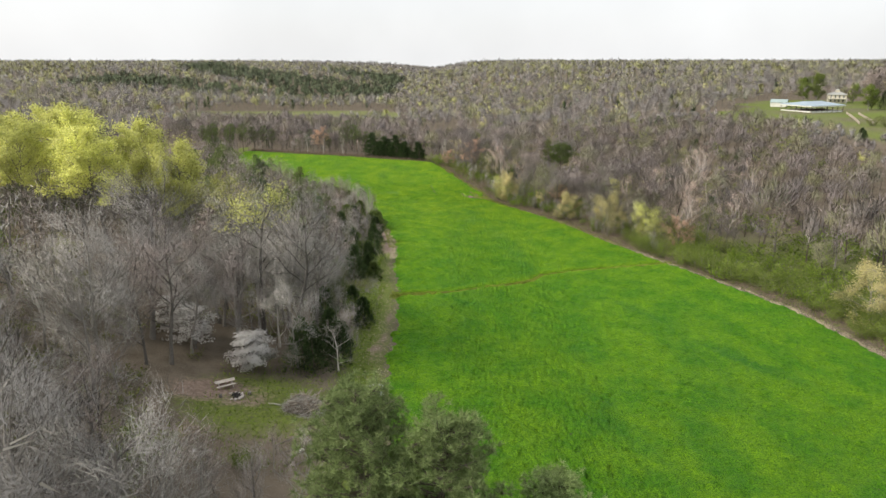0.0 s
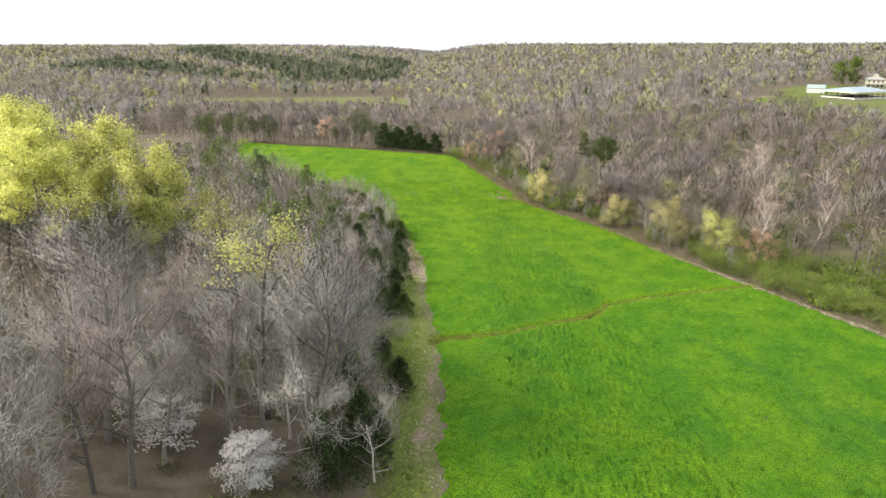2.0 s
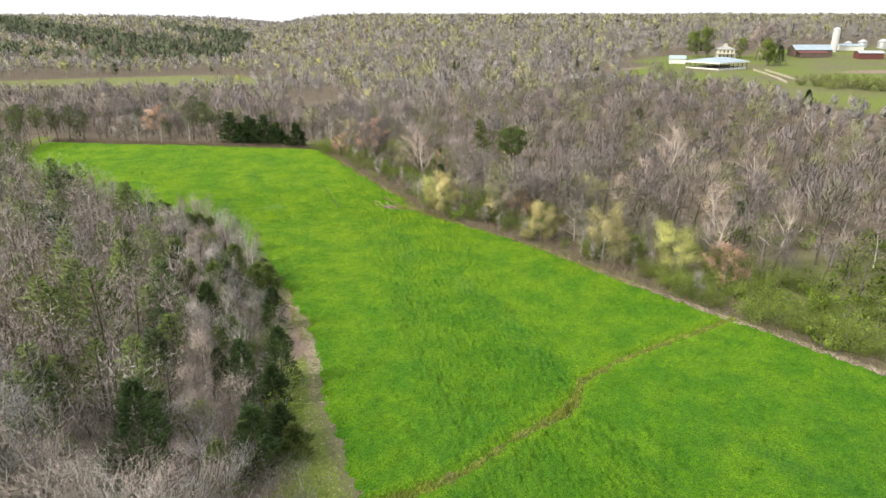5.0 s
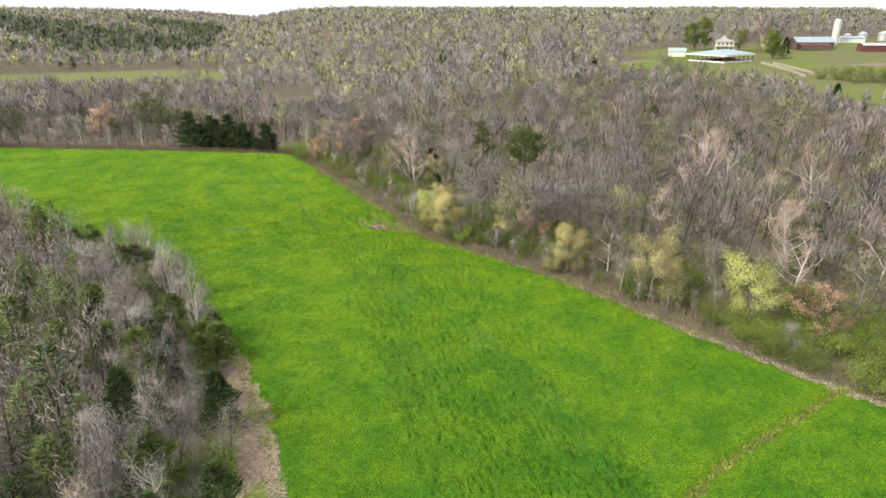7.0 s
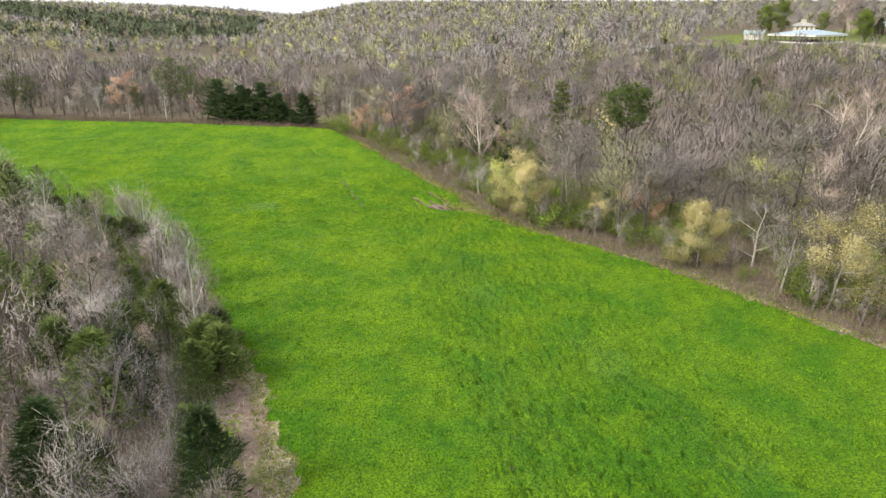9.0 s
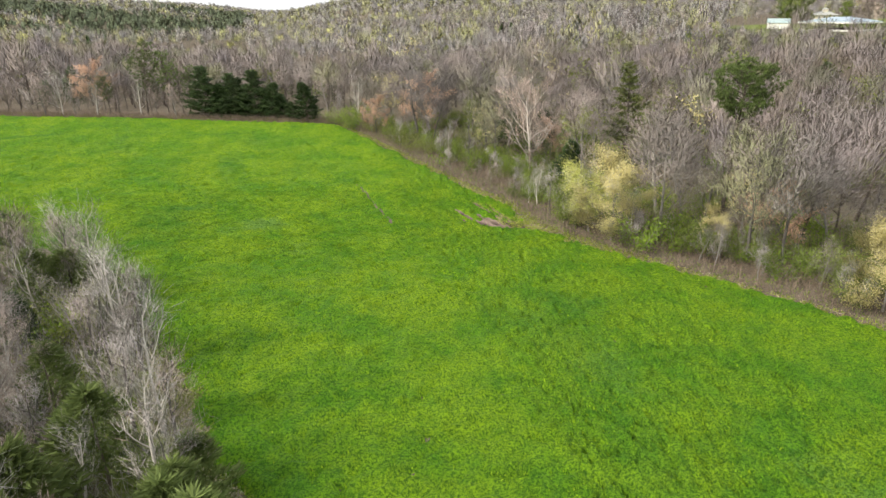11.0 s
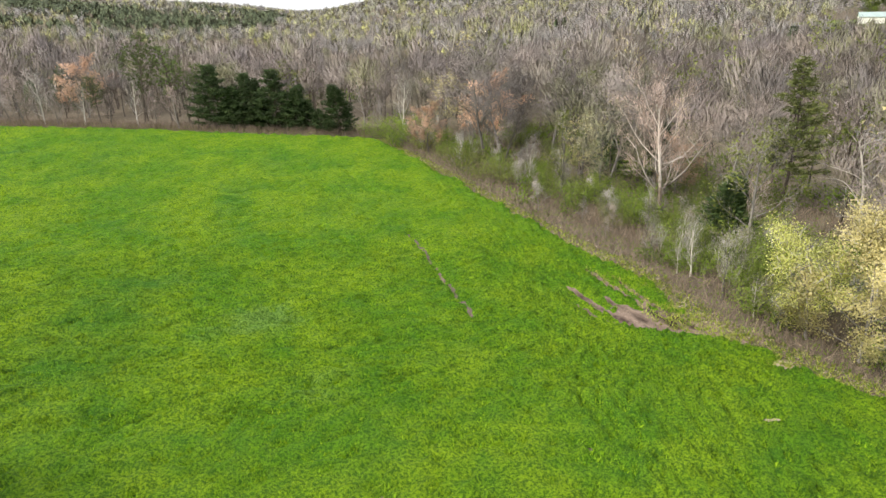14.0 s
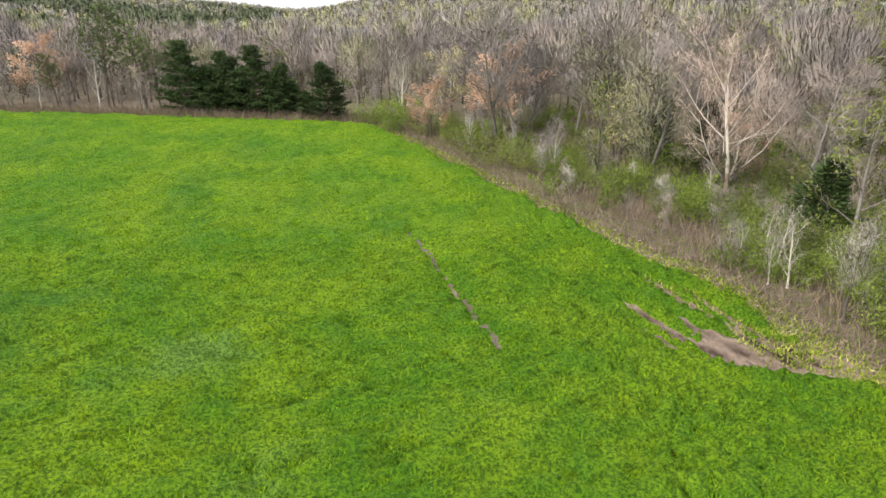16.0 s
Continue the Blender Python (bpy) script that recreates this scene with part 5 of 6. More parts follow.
for x, y, s, k in ((22.3, 211, 1.2, 0), (38.5, 189, 1.0, 0), (45.8, 175, 1.35, 1), (55.5, 163.4, 1.3, 2), (52, 178, 0.8, 1), (58.2, 199, 1.3, 2), (33, 206, 0.6, 1), (79, 108, 1.4, 1)):
    plant(CREAM[k], x, y, s, rng.uniform(0, 6.28))
plant(CREAM[2], 21.0, 214.5, 1.0, 1.0, label="fresh green tree leaning beside a creamy one")
plant(WHITE[0], 22.5, 240, 1.0, 0.7)
plant(WHITE[1], 28.5, 232.8, 0.46, 2.0, label="small pale leafless tree in the undergrowth")
for x, y, s in ((87, 219, 1.15), (66, 168, 0.85), (72, 175, 1.0), (76, 163, 0.95), (58, 190, 0.9), (95, 230, 1.1), (82, 190, 1.0), (70, 205, 0.9), (100, 200, 1.1)):
    plant(WHITE[1], x, y, s, rng.uniform(0, 6.28))
plant(PINES[0], 40.2, 215.6, 0.98, 0.5, label="flat-topped pine on a long bare trunk")
plant(TALL_CEDAR[0], 41.2, 244.7, 1.0, 0.0)
plant(RUST[0], 2.6, 277, 1.0, 0.3)
plant(RUST[0], -62, 322, 1.5, 1.3)
plant(SHRUBS[0], -2.0, 282.5, 1.2, 0.3)
for x, y, s in ((-47.8, 309, 1.2), (-42.0, 310, 1.05), (-56, 310, 0.66), (-38.6, 312, 0.8)):
    plant(PINES[1], x, y, s, rng.uniform(0, 6.28), label="dark pine standing at the field's far edge")
for x, y, s, k in ((-34.2, 304.5, 1.12, 0), (-30.6, 303.5, 0.86, 1), (-27.4, 302, 0.96, 2), (-24.6, 302.5, 0.82, 1), (-22.6, 300.4, 1.05, 0), (-19.2, 299, 0.86, 2), (-17.0, 298.6, 0.62, 1), (-10.9, 294.5, 0.92, 2), (-28.6, 305.6, 0.95, 0), (-14.4, 297.5, 0.45, 1)):
    plant(CLUMP[k], x, y, s, rng.uniform(0, 6.28))
for x, y, s in ((-100, 316, 1.0), (-104, 308, 1.05), (-95, 319, 0.9), (-110, 300, 1.1), (-92, 322, 0.9), (-107, 318, 1.0), (-116, 310, 1.0), (-87, 321, 0.8), (-112, 306, 1.1)):
    plant(PINES[1], x, y, s, rng.uniform(0, 6.28), label="dark pine in the stand beyond the field corner")
plant(NEAR_PINE[0], -3.2, 26.8, 1.03, 0.4)
plant(NEAR_PINE[0], -0.9, 25.2, 1.0, 2.6)
plant(NEAR_PINE[0], 5.3, 25.6, 0.84, 4.0)
for x, y, s in ((-14.5, 79.5, 0.8), (-17.2, 76, 0.85), (-19, 77.5, 0.9), (-16, 82, 0.9)):
    plant(CEDARS[0], x, y, s, rng.uniform(0, 6.28))
plant(SPARSE[1], -14.2, 77.2, 0.55, 0.4, label="small bare tree before dark cedars")
for x, y, s in ((75, 128, 1.5), (68, 138, 1.4), (74, 118, 1.5), (80, 124, 1.3), (72, 146, 1.4), (66, 148, 1.2), (84, 134, 1.4), (78, 141, 1.5)):
    plant(SHRUBS[0], x, y, s, rng.uniform(0, 6.28))

for x, y, s in ((20.5, 231.5, 1.0), (22.6, 228.4, 1.15), (21.8, 224.2, 0.95), (24.8, 222.6, 1.2), (18.6, 247.5, 1.0), (15.2, 254.5, 0.9), (10.4, 260.5, 0.85), (-1.8, 286.5, 1.0), (-4.6, 289.5, 1.1), (26.5, 218.6, 0.9), (20.2, 240.6, 0.9), (27.5, 229.5, 1.2), (24.5, 236.5, 1.1)):
    plant(rng.choice(LUSH), x, y, s, rng.uniform(0, 6.28))
for _ in range(90):
    py = rng.uniform(92, 168)
    px = float(east_edge(py)) + rng.choice((rng.uniform(3.2, 10), rng.uniform(6, 28)))
    plant(rng.choice(LUSH), px, py, rng.uniform(0.55, 1.25), rng.uniform(0, 6.28))
for _ in range(26):
    py = rng.uniform(168, 206)
    plant(rng.choice((SHRUBS[1], OLIVE[1], SHRUBS[1], YOUNG[1], YOUNG[3])), float(west_edge(py)) - rng.uniform(1.6, 3.6), py, rng.uniform(0.7, 1.05), rng.uniform(0, 6.28))

# ---- the farm on the hill ----
M_TIN = rough_mat("roof_tin", (0.27, 0.345, 0.41), (0.34, 0.415, 0.48), 0.4, (0.22, 0.27, 0.31), 6.0, 0.55, 0.1, 0.01, 0.1)
M_WHITEPAINT = rough_mat("white_paint", (0.74, 0.74, 0.70), (0.66, 0.66, 0.61), 0.5, (0.58, 0.56, 0.50), 8.0, 0.7, 0.15)
M_CREAMPAINT = rough_mat("cream_paint", (0.66, 0.62, 0.50), (0.58, 0.54, 0.43), 0.5, (0.50, 0.46, 0.36), 8.0, 0.7, 0.15)
M_REDPAINT = rough_mat("barn_red", (0.15, 0.055, 0.05), (0.12, 0.045, 0.04), 0.5, (0.09, 0.04, 0.035), 7.0, 0.8, 0.2)
M_OLDWOOD = rough_mat("old_boards", (0.10, 0.075, 0.06), (0.16, 0.12, 0.10), 0.8, (0.05, 0.04, 0.03), 9.0, 0.9, 0.4)
M_GREENROOF = rough_mat("roof_green", (0.27, 0.35, 0.35), (0.34, 0.42, 0.42), 0.5, (0.2, 0.26, 0.26), 7.0, 0.6, 0.1)
M_GREYROOF = rough_mat("roof_shingle", (0.30, 0.31, 0.30), (0.40, 0.40, 0.38), 0.6, (0.2, 0.2, 0.2), 9.0, 0.85, 0.3)
M_CONCRETE = rough_mat("concrete", (0.55, 0.54, 0.51), (0.66, 0.65, 0.62), 0.4, (0.42, 0.41, 0.38), 5.0, 0.85, 0.2)
M_FENCE = rough_mat("fence_wood", (0.42, 0.36, 0.29), (0.52, 0.46, 0.39), 1.0, (0.28, 0.23, 0.19), 14.0, 0.85, 0.3)
M_LOG = rough_mat("weathered_log", (0.22, 0.185, 0.15), (0.36, 0.315, 0.265), 1.2, (0.13, 0.105, 0.085), 12.0, 0.9, 0.4)
M_WIRE = rough_mat("weathered_steel", (0.16, 0.155, 0.145), (0.24, 0.225, 0.205), 0.8, (0.13, 0.09, 0.06), 9.0, 0.6, 0.2, 0.01, 0.4)
M_GALV = rough_mat("galvanised", (0.52, 0.54, 0.55), (0.62, 0.63, 0.64), 0.6, (0.40, 0.41, 0.42), 8.0, 0.4, 0.1, 0.01, 0.7)


def glass_mat(name, colour):
    m, n, l, b = nodes_of(name)
    b.inputs["Base Color"].default_value = (*colour, 1)
    b.inputs["Roughness"].default_value = 0.08
    b.inputs["Specular IOR Level"].default_value = 0.6
    return m


M_GLASS = glass_mat("window_glass", (0.02, 0.025, 0.03))


def part(name, build, material, parent, label="", bevel=0.0, smooth=False):
    ob = new(name, build.mesh(name, material, smooth, bevel))
    ob.parent = parent
    if label:
        tagged(ob, label)
    return ob


def boxes(*rows):
    b = Build()
    for lo, hi in rows:
        b.box(lo, hi)
    return b


def prism(faces_v, faces):
    b = Build()
    b.v = [Vector(v) for v in faces_v]
    b.f = faces
    return b


def slab_roof(w, d, eave, ridge, over, thick, hip=0.0):
    """Two slopes (and hipped ends, where hip > 0) along x, as a closed shell."""
    x, y = w / 2 + over, d / 2 + over
    rx = x - hip
    top = [(-x, -y, eave), (x, -y, eave), (x, y, eave), (-x, y, eave), (-rx, 0, ridge), (rx, 0, ridge)]
    v = top + [(a, b, c - thick) for a, b, c in top]
    f = [(0, 1, 5, 4), (2, 3, 4, 5), (1, 2, 5), (3, 0, 4)] if hip else [(0, 1, 5, 4), (2, 3, 4, 5)]
    f = f + [tuple(i + 6 for i in reversed(q)) for q in f]
    f += [(0, 6, 7, 1), (2, 8, 9, 3)] + ([(1, 7, 8, 2), (3, 9, 6, 0)] if hip else [(1, 7, 11, 5), (5, 11, 8, 2), (3, 9, 10, 4), (4, 10, 6, 0)])
    return prism(v, f)


def gable_walls(w, d, eave, ridge, z0=-0.6):
    x, y = w / 2, d / 2
    v = [(-x, -y, z0), (x, -y, z0), (x, y, z0), (-x, y, z0), (-x, -y, eave), (x, -y, eave), (x, y, eave), (-x, y, eave), (-x, 0, ridge), (x, 0, ridge)]
    return prism(v, [(0, 1, 5, 4), (2, 3, 7, 6), (1, 2, 6, 9, 5), (3, 0, 4, 8, 7), (3, 2, 1, 0)])


def set_at(root, x, y, turn, z=None):
    root.matrix_basis = Matrix.Translation((x, y, land_at(x, y) if z is None else z)) @ Matrix.Rotation(radians(turn), 4, "Z")
    return root


def window(parent, x, y, z, w, h, face):
    """A framed window on the wall that faces -y (face 0) or +x, -x (1, -1)."""
    turn = Matrix.Rotation({0: 0, 1: math.pi / 2, -1: -math.pi / 2}[face], 4, "Z")
    m = Matrix.Translation((x, y, z)) @ turn
    fr = Build()
    for lo, hi in (((-w / 2 - 0.1, -0.08, -0.1), (-w / 2, 0.02, h + 0.1)), ((w / 2, -0.08, -0.1), (w / 2 + 0.1, 0.02, h + 0.1)),
                   ((-w / 2, -0.08, -0.1), (w / 2, 0.02, 0)), ((-w / 2, -0.08, h), (w / 2, 0.02, h + 0.1)), ((-w / 2, -0.05, h / 2 - 0.03), (w / 2, 0.0, h / 2 + 0.03))):
        fr.box(lo, hi, m)
    win = part("window", fr, M_WHITEPAINT, parent)
    pane = Build()
    pane.box((-w / 2, -0.03, 0), (w / 2, -0.01, h), m)
    part("pane", pane, M_GLASS, win)


def pole_barn():
    root = tagged(new("pole_barn"), "long open-sided pole barn with pale tin roof", "barn")
    w, d, eave, ridge = 27.0, 22.0, 4.0, 6.0
    part("roof", slab_roof(w, d, eave, ridge, 0.9, 0.12, 7.0), M_TIN, root, "pale blue-grey tin roof")
    for sx in (-1, 1):
        part("fascia", boxes(((sx * (w / 2 + 0.92) - 0.04, -d / 2 - 0.9, eave - 0.75), (sx * (w / 2 + 0.92) + 0.04, d / 2 + 0.9, eave - 0.13))), M_WHITEPAINT, root, "white boarded eave band")
    for sy in (-1, 1):
        part("fascia", boxes(((-w / 2 - 0.85, sy * (d / 2 + 0.92) - 0.04, eave - 0.75), (w / 2 + 0.85, sy * (d / 2 + 0.92) + 0.04, eave - 0.13))), M_WHITEPAINT, root, "white boarded eave band")
    for x in np.linspace(-w / 2, w / 2, 7):
        for y in (-d / 2, 0.0, d / 2):
            part("post", boxes(((x - 0.15, y - 0.15, -0.8), (x + 0.15, y + 0.15, eave - 0.1))), M_OLDWOOD, root)
    for sy in (-1, 1):
        part("low_wall", boxes(((-w / 2, sy * d / 2 - 0.12, -0.6), (w / 2, sy * d / 2 + 0.12, 0.65))), M_WHITEPAINT, root, "low white block wall")
    for sx in (-1, 1):
        part("low_wall", boxes(((sx * w / 2 - 0.12, -d / 2 + 0.2, -0.6), (sx * w / 2 + 0.12, d / 2 - 0.2, 0.65))), M_WHITEPAINT, root, "low white block wall")
    part("floor_slab", boxes(((-w / 2 + 0.3, -d / 2 + 0.3, -0.9), (w / 2 - 0.3, d / 2 - 0.3, 0.12))), M_CONCRETE, root)
    # Dark blocks added for the shade inside the otherwise see-through barn.
    for x in (-8.0, 0.0, 8.0):
        part("feed_bunk", boxes(((x - 2.6, -1.2, 0.1), (x + 2.6, 1.2, 1.3))), M_OLDWOOD, root)
    return root


set_at(pole_barn(), 233.0, 406.0, 21.0, 18.0)


def shed():
    root = tagged(new("shed"), "small white gabled shed with grey-green roof", "shed")
    part("wall", gable_walls(10, 7, 3.0, 4.9), M_WHITEPAINT, root)
    part("roof", slab_roof(10, 7, 2.95, 5.0, 0.35, 0.1), M_GREENROOF, root, "grey-green metal roof")
    part("door", boxes(((-5.06, -1.0, -0.4), (-4.98, 1.0, 2.2))), M_OLDWOOD, root)
    return root


set_at(shed(), 233.5, 447.0, -35.0)


def farmhouse():
    root = tagged(new("farmhouse"), "cream two-storey farmhouse with hipped roof and cupola", "house")
    part("wall", boxes(((-6, -5, -0.6), (6, 5, 6.0))), M_CREAMPAINT, root)
    part("roof", slab_roof(12, 10, 5.95, 8.2, 0.6, 0.15, 5.2), M_GREYROOF, root)
    cup = part("cupola", boxes(((-1.3, -1.3, 7.3), (1.3, 1.3, 9.3))), M_CREAMPAINT, root)
    cap = slab_roof(2.6, 2.6, 9.25, 10.0, 0.25, 0.08, 1.4)
    part("cap", cap, M_GREYROOF, cup)
    part("porch_roof", boxes(((-6.2, -7.4, 2.7), (6.2, -5.02, 2.9))), M_GREYROOF, root)
    for x in (-6, -2, 2, 6):
        part("porch_post", boxes(((x - 0.1, -7.3, -0.6), (x + 0.1, -7.1, 2.7))), M_WHITEPAINT, root)
    for x in (-4, -1.3, 1.3, 4):
        window(root, x, -5.03, 3.7, 1.0, 1.6, 0)
        window(root, x, -5.03, 0.7, 1.0, 1.6, 0)
    for y in (-2.5, 2.5):
        window(root, -6.03, y, 3.7, 1.0, 1.6, -1)
    return root


set_at(farmhouse(), 297.0, 487.0, -25.0)


def red_barn():
    root = tagged(new("hay_barn"), "weathered dark red hay barn with tin roof", "barn")
    part("wall", gable_walls(26, 13, 4.4, 7.6), M_OLDWOOD, root, "dark weathered board wall")
    part("roof", slab_roof(26, 13, 4.4, 7.8, 0.5, 0.12), M_TIN, root, "pale tin roof")
    lean = prism([(-13, -6.6, 3.9), (8, -6.6, 3.9), (8, -13, 2.6), (-13, -13, 2.6), (-13, -6.6, 3.75), (8, -6.6, 3.75), (8, -13, 2.45), (-13, -13, 2.45)],
                 [(3, 2, 1, 0), (4, 5, 6, 7), (0, 1, 5, 4), (1, 2, 6, 5), (2, 3, 7, 6), (3, 0, 4, 7)])
    part("lean_to_roof", lean, M_REDPAINT, root, "rust-red lean-to roof")
    part("lean_to_wall", boxes(((-12.8, -12.8, -0.6), (7.8, -12.6, 2.4))), M_OLDWOOD, root)
    for x in (-6, 0, 6):
        part("door", boxes(((x - 1.4, -6.6, -0.3), (x + 1.4, -6.52, 3.0))), M_REDPAINT, root)
    return root


set_at(red_barn(), 360.0, 476.0, -16.0)


def red_shed():
    root = tagged(new("machine_shed"), "bright red machine shed with grey metal roof", "shed")
    part("wall", gable_walls(16, 9, 3.8, 5.2), M_REDPAINT, root)
    part("roof", slab_roof(16, 9, 3.8, 5.35, 0.4, 0.1), M_GALV, root)
    # Dark panel stands in for the shade of an open doorway.
    part("door", boxes(((8.0, -2.2, -0.4), (8.06, 2.2, 3.2))), M_OLDWOOD, root, "dark panel in place of a shaded open doorway")
    return root


set_at(red_shed(), 383.0, 447.0, -22.0)


def long_shed():
    root = tagged(new("machine_shed"), "low white farm shed with tin roof", "shed")
    part("wall", gable_walls(18, 8, 3.2, 4.4), M_WHITEPAINT, root)
    part("roof", slab_roof(18, 8, 3.2, 4.55, 0.4, 0.1), M_TIN, root)
    return root


set_at(long_shed(), 410.0, 492.0, -20.0)
set_at(copy_thing(bpy.data.objects["machine_shed.001"], Matrix.Identity(4)), 430.0, 462.0, -30.0)


def lathe(profile, sides=24):
    b = Build()
    for r, z in profile:
        for k in range(sides):
            w = 2 * math.pi * k / sides
            b.v.append(Vector((r * math.cos(w), r * math.sin(w), z)))
    for i in range(len(profile) - 1):
        for k in range(sides):
            k2 = (k + 1) % sides
            b.f.append((i * sides + k, i * sides + k2, (i + 1) * sides + k2, (i + 1) * sides + k))
    return b


def silo():
    root = tagged(new("silo"), "tall pale concrete silo with domed cap", "silo")
    rings = []
    for i in range(17):
        rings += [(2.35, i * 0.95 - 0.6), (2.35, i * 0.95 + 0.22), (2.42, i * 0.95 + 0.24), (2.42, i * 0.95 + 0.33)]
    part("shaft", lathe(rings), M_CONCRETE, root, smooth=False)
    part("dome", lathe([(2.5 * math.cos(a), 15.6 + 2.0 * math.sin(a)) for a in np.linspace(0, 1.5, 8)]), M_GALV, root, "grey metal dome", smooth=True)
    part("chute", boxes(((-0.5, -3.0, -0.5), (0.5, -2.36, 15.5))), M_GALV, root)
    return root


set_at(silo(), 391.0, 487.0, 0)


def grain_bin(x, y, s):
    root = tagged(new("grain_bin"), "round galvanised grain bin with conical lid", "grain bin", "grain bins")
    rings = []
    for i in range(9):
        rings += [(3.0, i * 0.5 - 0.5), (3.04, i * 0.5 - 0.25)]
    part("drum", lathe(rings), M_GALV, root)
    part("lid", lathe([(3.2, 3.95), (1.2, 5.4), (0.4, 5.6), (0.05, 5.65)]), M_GALV, root)
    set_at(root, x, y, 0)
    root.scale = (s, s, s)


grain_bin(432, 502, 1.1)
grain_bin(443, 494, 1.25)
grain_bin(421, 505, 0.9)


def fence(x0, y0, x1, y1, span=2.6):
    root = tagged(new("fence"), "plank fence running beside the farm lane", "fence", "fences")
    n = int(math.hypot(x1 - x0, y1 - y0) / span)
    pts = [Vector((x0 + (x1 - x0) * i / n, y0 + (y1 - y0) * i / n, land_at(x0 + (x1 - x0) * i / n, y0 + (y1 - y0) * i / n))) for i in range(n + 1)]
    for p in pts:
        part("post", boxes(((p.x - 0.09, p.y - 0.09, p.z - 0.4), (p.x + 0.09, p.y + 0.09, p.z + 1.4))), M_FENCE, root)
    for a, b in zip(pts, pts[1:]):
        for h in (0.45, 0.85, 1.25):
            r = Build()
            r.tube([a + Vector((0, 0, h)), b + Vector((0, 0, h))], [0.1, 0.1], 4)
            part("rail", r, M_FENCE, root)
    return root


fence(243, 386, 209, 320)
fence(249, 384, 215, 318)

FARM_LIME = bare_tree(97, 23, 7.0, leaf=M_GREEN_NEW, twig_count=300, limbs=17, clear=0.12, leaf_count=6500, leaf_size=0.6, lift=0.2, name="leafy_tree", subs=5, label="rounded fresh-green tree beside the farm buildings")
FARM_BROWN = bare_tree(98, 23, 8.5, M_TWIG_RED, M_BROWN, twig_count=1300, width=0.22, limbs=16, clear=0.25, tl=2.2, subs=5)
PROTOS += [FARM_LIME, FARM_BROWN]
for x, y, s in ((284, 490, 0.95), (276, 494, 0.8), (306, 481, 0.62), (277, 418, 0.72), (281, 421, 0.6)):
    plant(FARM_LIME, x, y, s, x, label="rounded fresh-green tree beside the farm buildings")
for x, y, s in ((304, 462, 1.15), (322, 480, 1.05), (336, 484, 0.95), (314, 470, 0.9)):
    plant(FARM_BROWN, x, y, s, x, label="broad old leafless tree behind the house")
plant(WHITE[0], 300, 452, 0.8, 1.0, label="pale bare tree by the farm lane")
plant(CEDARS[1], 287, 419, 1.2, 0.4, label="dark evergreen between house and barns")
for x, y, s in ((213, 316, 1.6), (216, 310, 1.9), (219, 304, 2.2), (222, 299, 2.0), (226, 295, 2.4), (232, 291, 2.2), (239, 287, 2.2), (215, 300, 1.5), (222, 308, 1.8), (245, 283, 2.0)):
    plant(SHRUBS[1], x, y, s, x * 3.0, label="dark rounded bush of the pasture hedge")
for x, y, s in ((184, 279, 0.85), (188, 283, 0.6)):
    plant(CEDARS[0], x, y, s, x)

# ---- the camp clearing ----
M_CARWHITE = rough_mat("truck_white", (0.66, 0.67, 0.67), (0.56, 0.57, 0.57), 1.2, (0.50, 0.50, 0.48), 18.0, 0.35, 0.03)
M_RUST = rough_mat("rust_roof", (0.36, 0.16, 0.09), (0.58, 0.50, 0.45), 2.2, (0.27, 0.12, 0.07), 9.0, 0.7, 0.1)
M_BED = rough_mat("bed_liner", (0.028, 0.03, 0.034), (0.05, 0.05, 0.055), 3.0, (0.015, 0.015, 0.015), 20.0, 0.7, 0.2)
M_GREYPAINT = rough_mat("tailgate_grey", (0.36, 0.39, 0.42), (0.29, 0.31, 0.34), 1.5, (0.24, 0.25, 0.27), 15.0, 0.4, 0.05)
M_TYRE = rough_mat("tyre", (0.02, 0.02, 0.02), (0.035, 0.033, 0.03), 6.0, None, 30.0, 0.9, 0.3)
M_CHROME = rough_mat("chrome", (0.6, 0.6, 0.6), (0.5, 0.5, 0.5), 4.0, None, 25.0, 0.2, 0.02, 0.01, 0.9)
M_LAMP = glass_mat("lamp_red", (0.30, 0.015, 0.012))
M_LAMPW = glass_mat("lamp_clear", (0.6, 0.6, 0.58))
M_GREYWOOD = rough_mat("grey_planks", (0.46, 0.42, 0.37), (0.58, 0.54, 0.48), 2.0, (0.33, 0.29, 0.25), 16.0, 0.85, 0.4)
M_STONE = rough_mat("stone", (0.36, 0.33, 0.30), (0.52, 0.48, 0.44), 3.0, (0.2, 0.18, 0.16), 12.0, 0.9, 0.5)
M_CHAR = rough_mat("charred", (0.02, 0.02, 0.02), (0.05, 0.045, 0.04), 4.0, (0.12, 0.11, 0.10), 14.0, 0.95, 0.5)


def extruded(profile, x0, x1, inset=0.0, shift=0.0):
    """A side outline (y, z) drawn out across x; the top can lean in by inset above height shift."""
    b = Build()
    n = len(profile)
    for x in (x0, x1):
        for y, z in profile:
            lean = inset * max(0.0, z - shift)
            b.v.append(Vector((x + (lean if x < (x0 + x1) / 2 else -lean), y, z)))
    b.f = [tuple(range(n)), tuple(range(2 * n - 1, n - 1, -1))] + [(i, i + n, (i + 1) % n + n, (i + 1) % n) for i in range(n)]
    return b


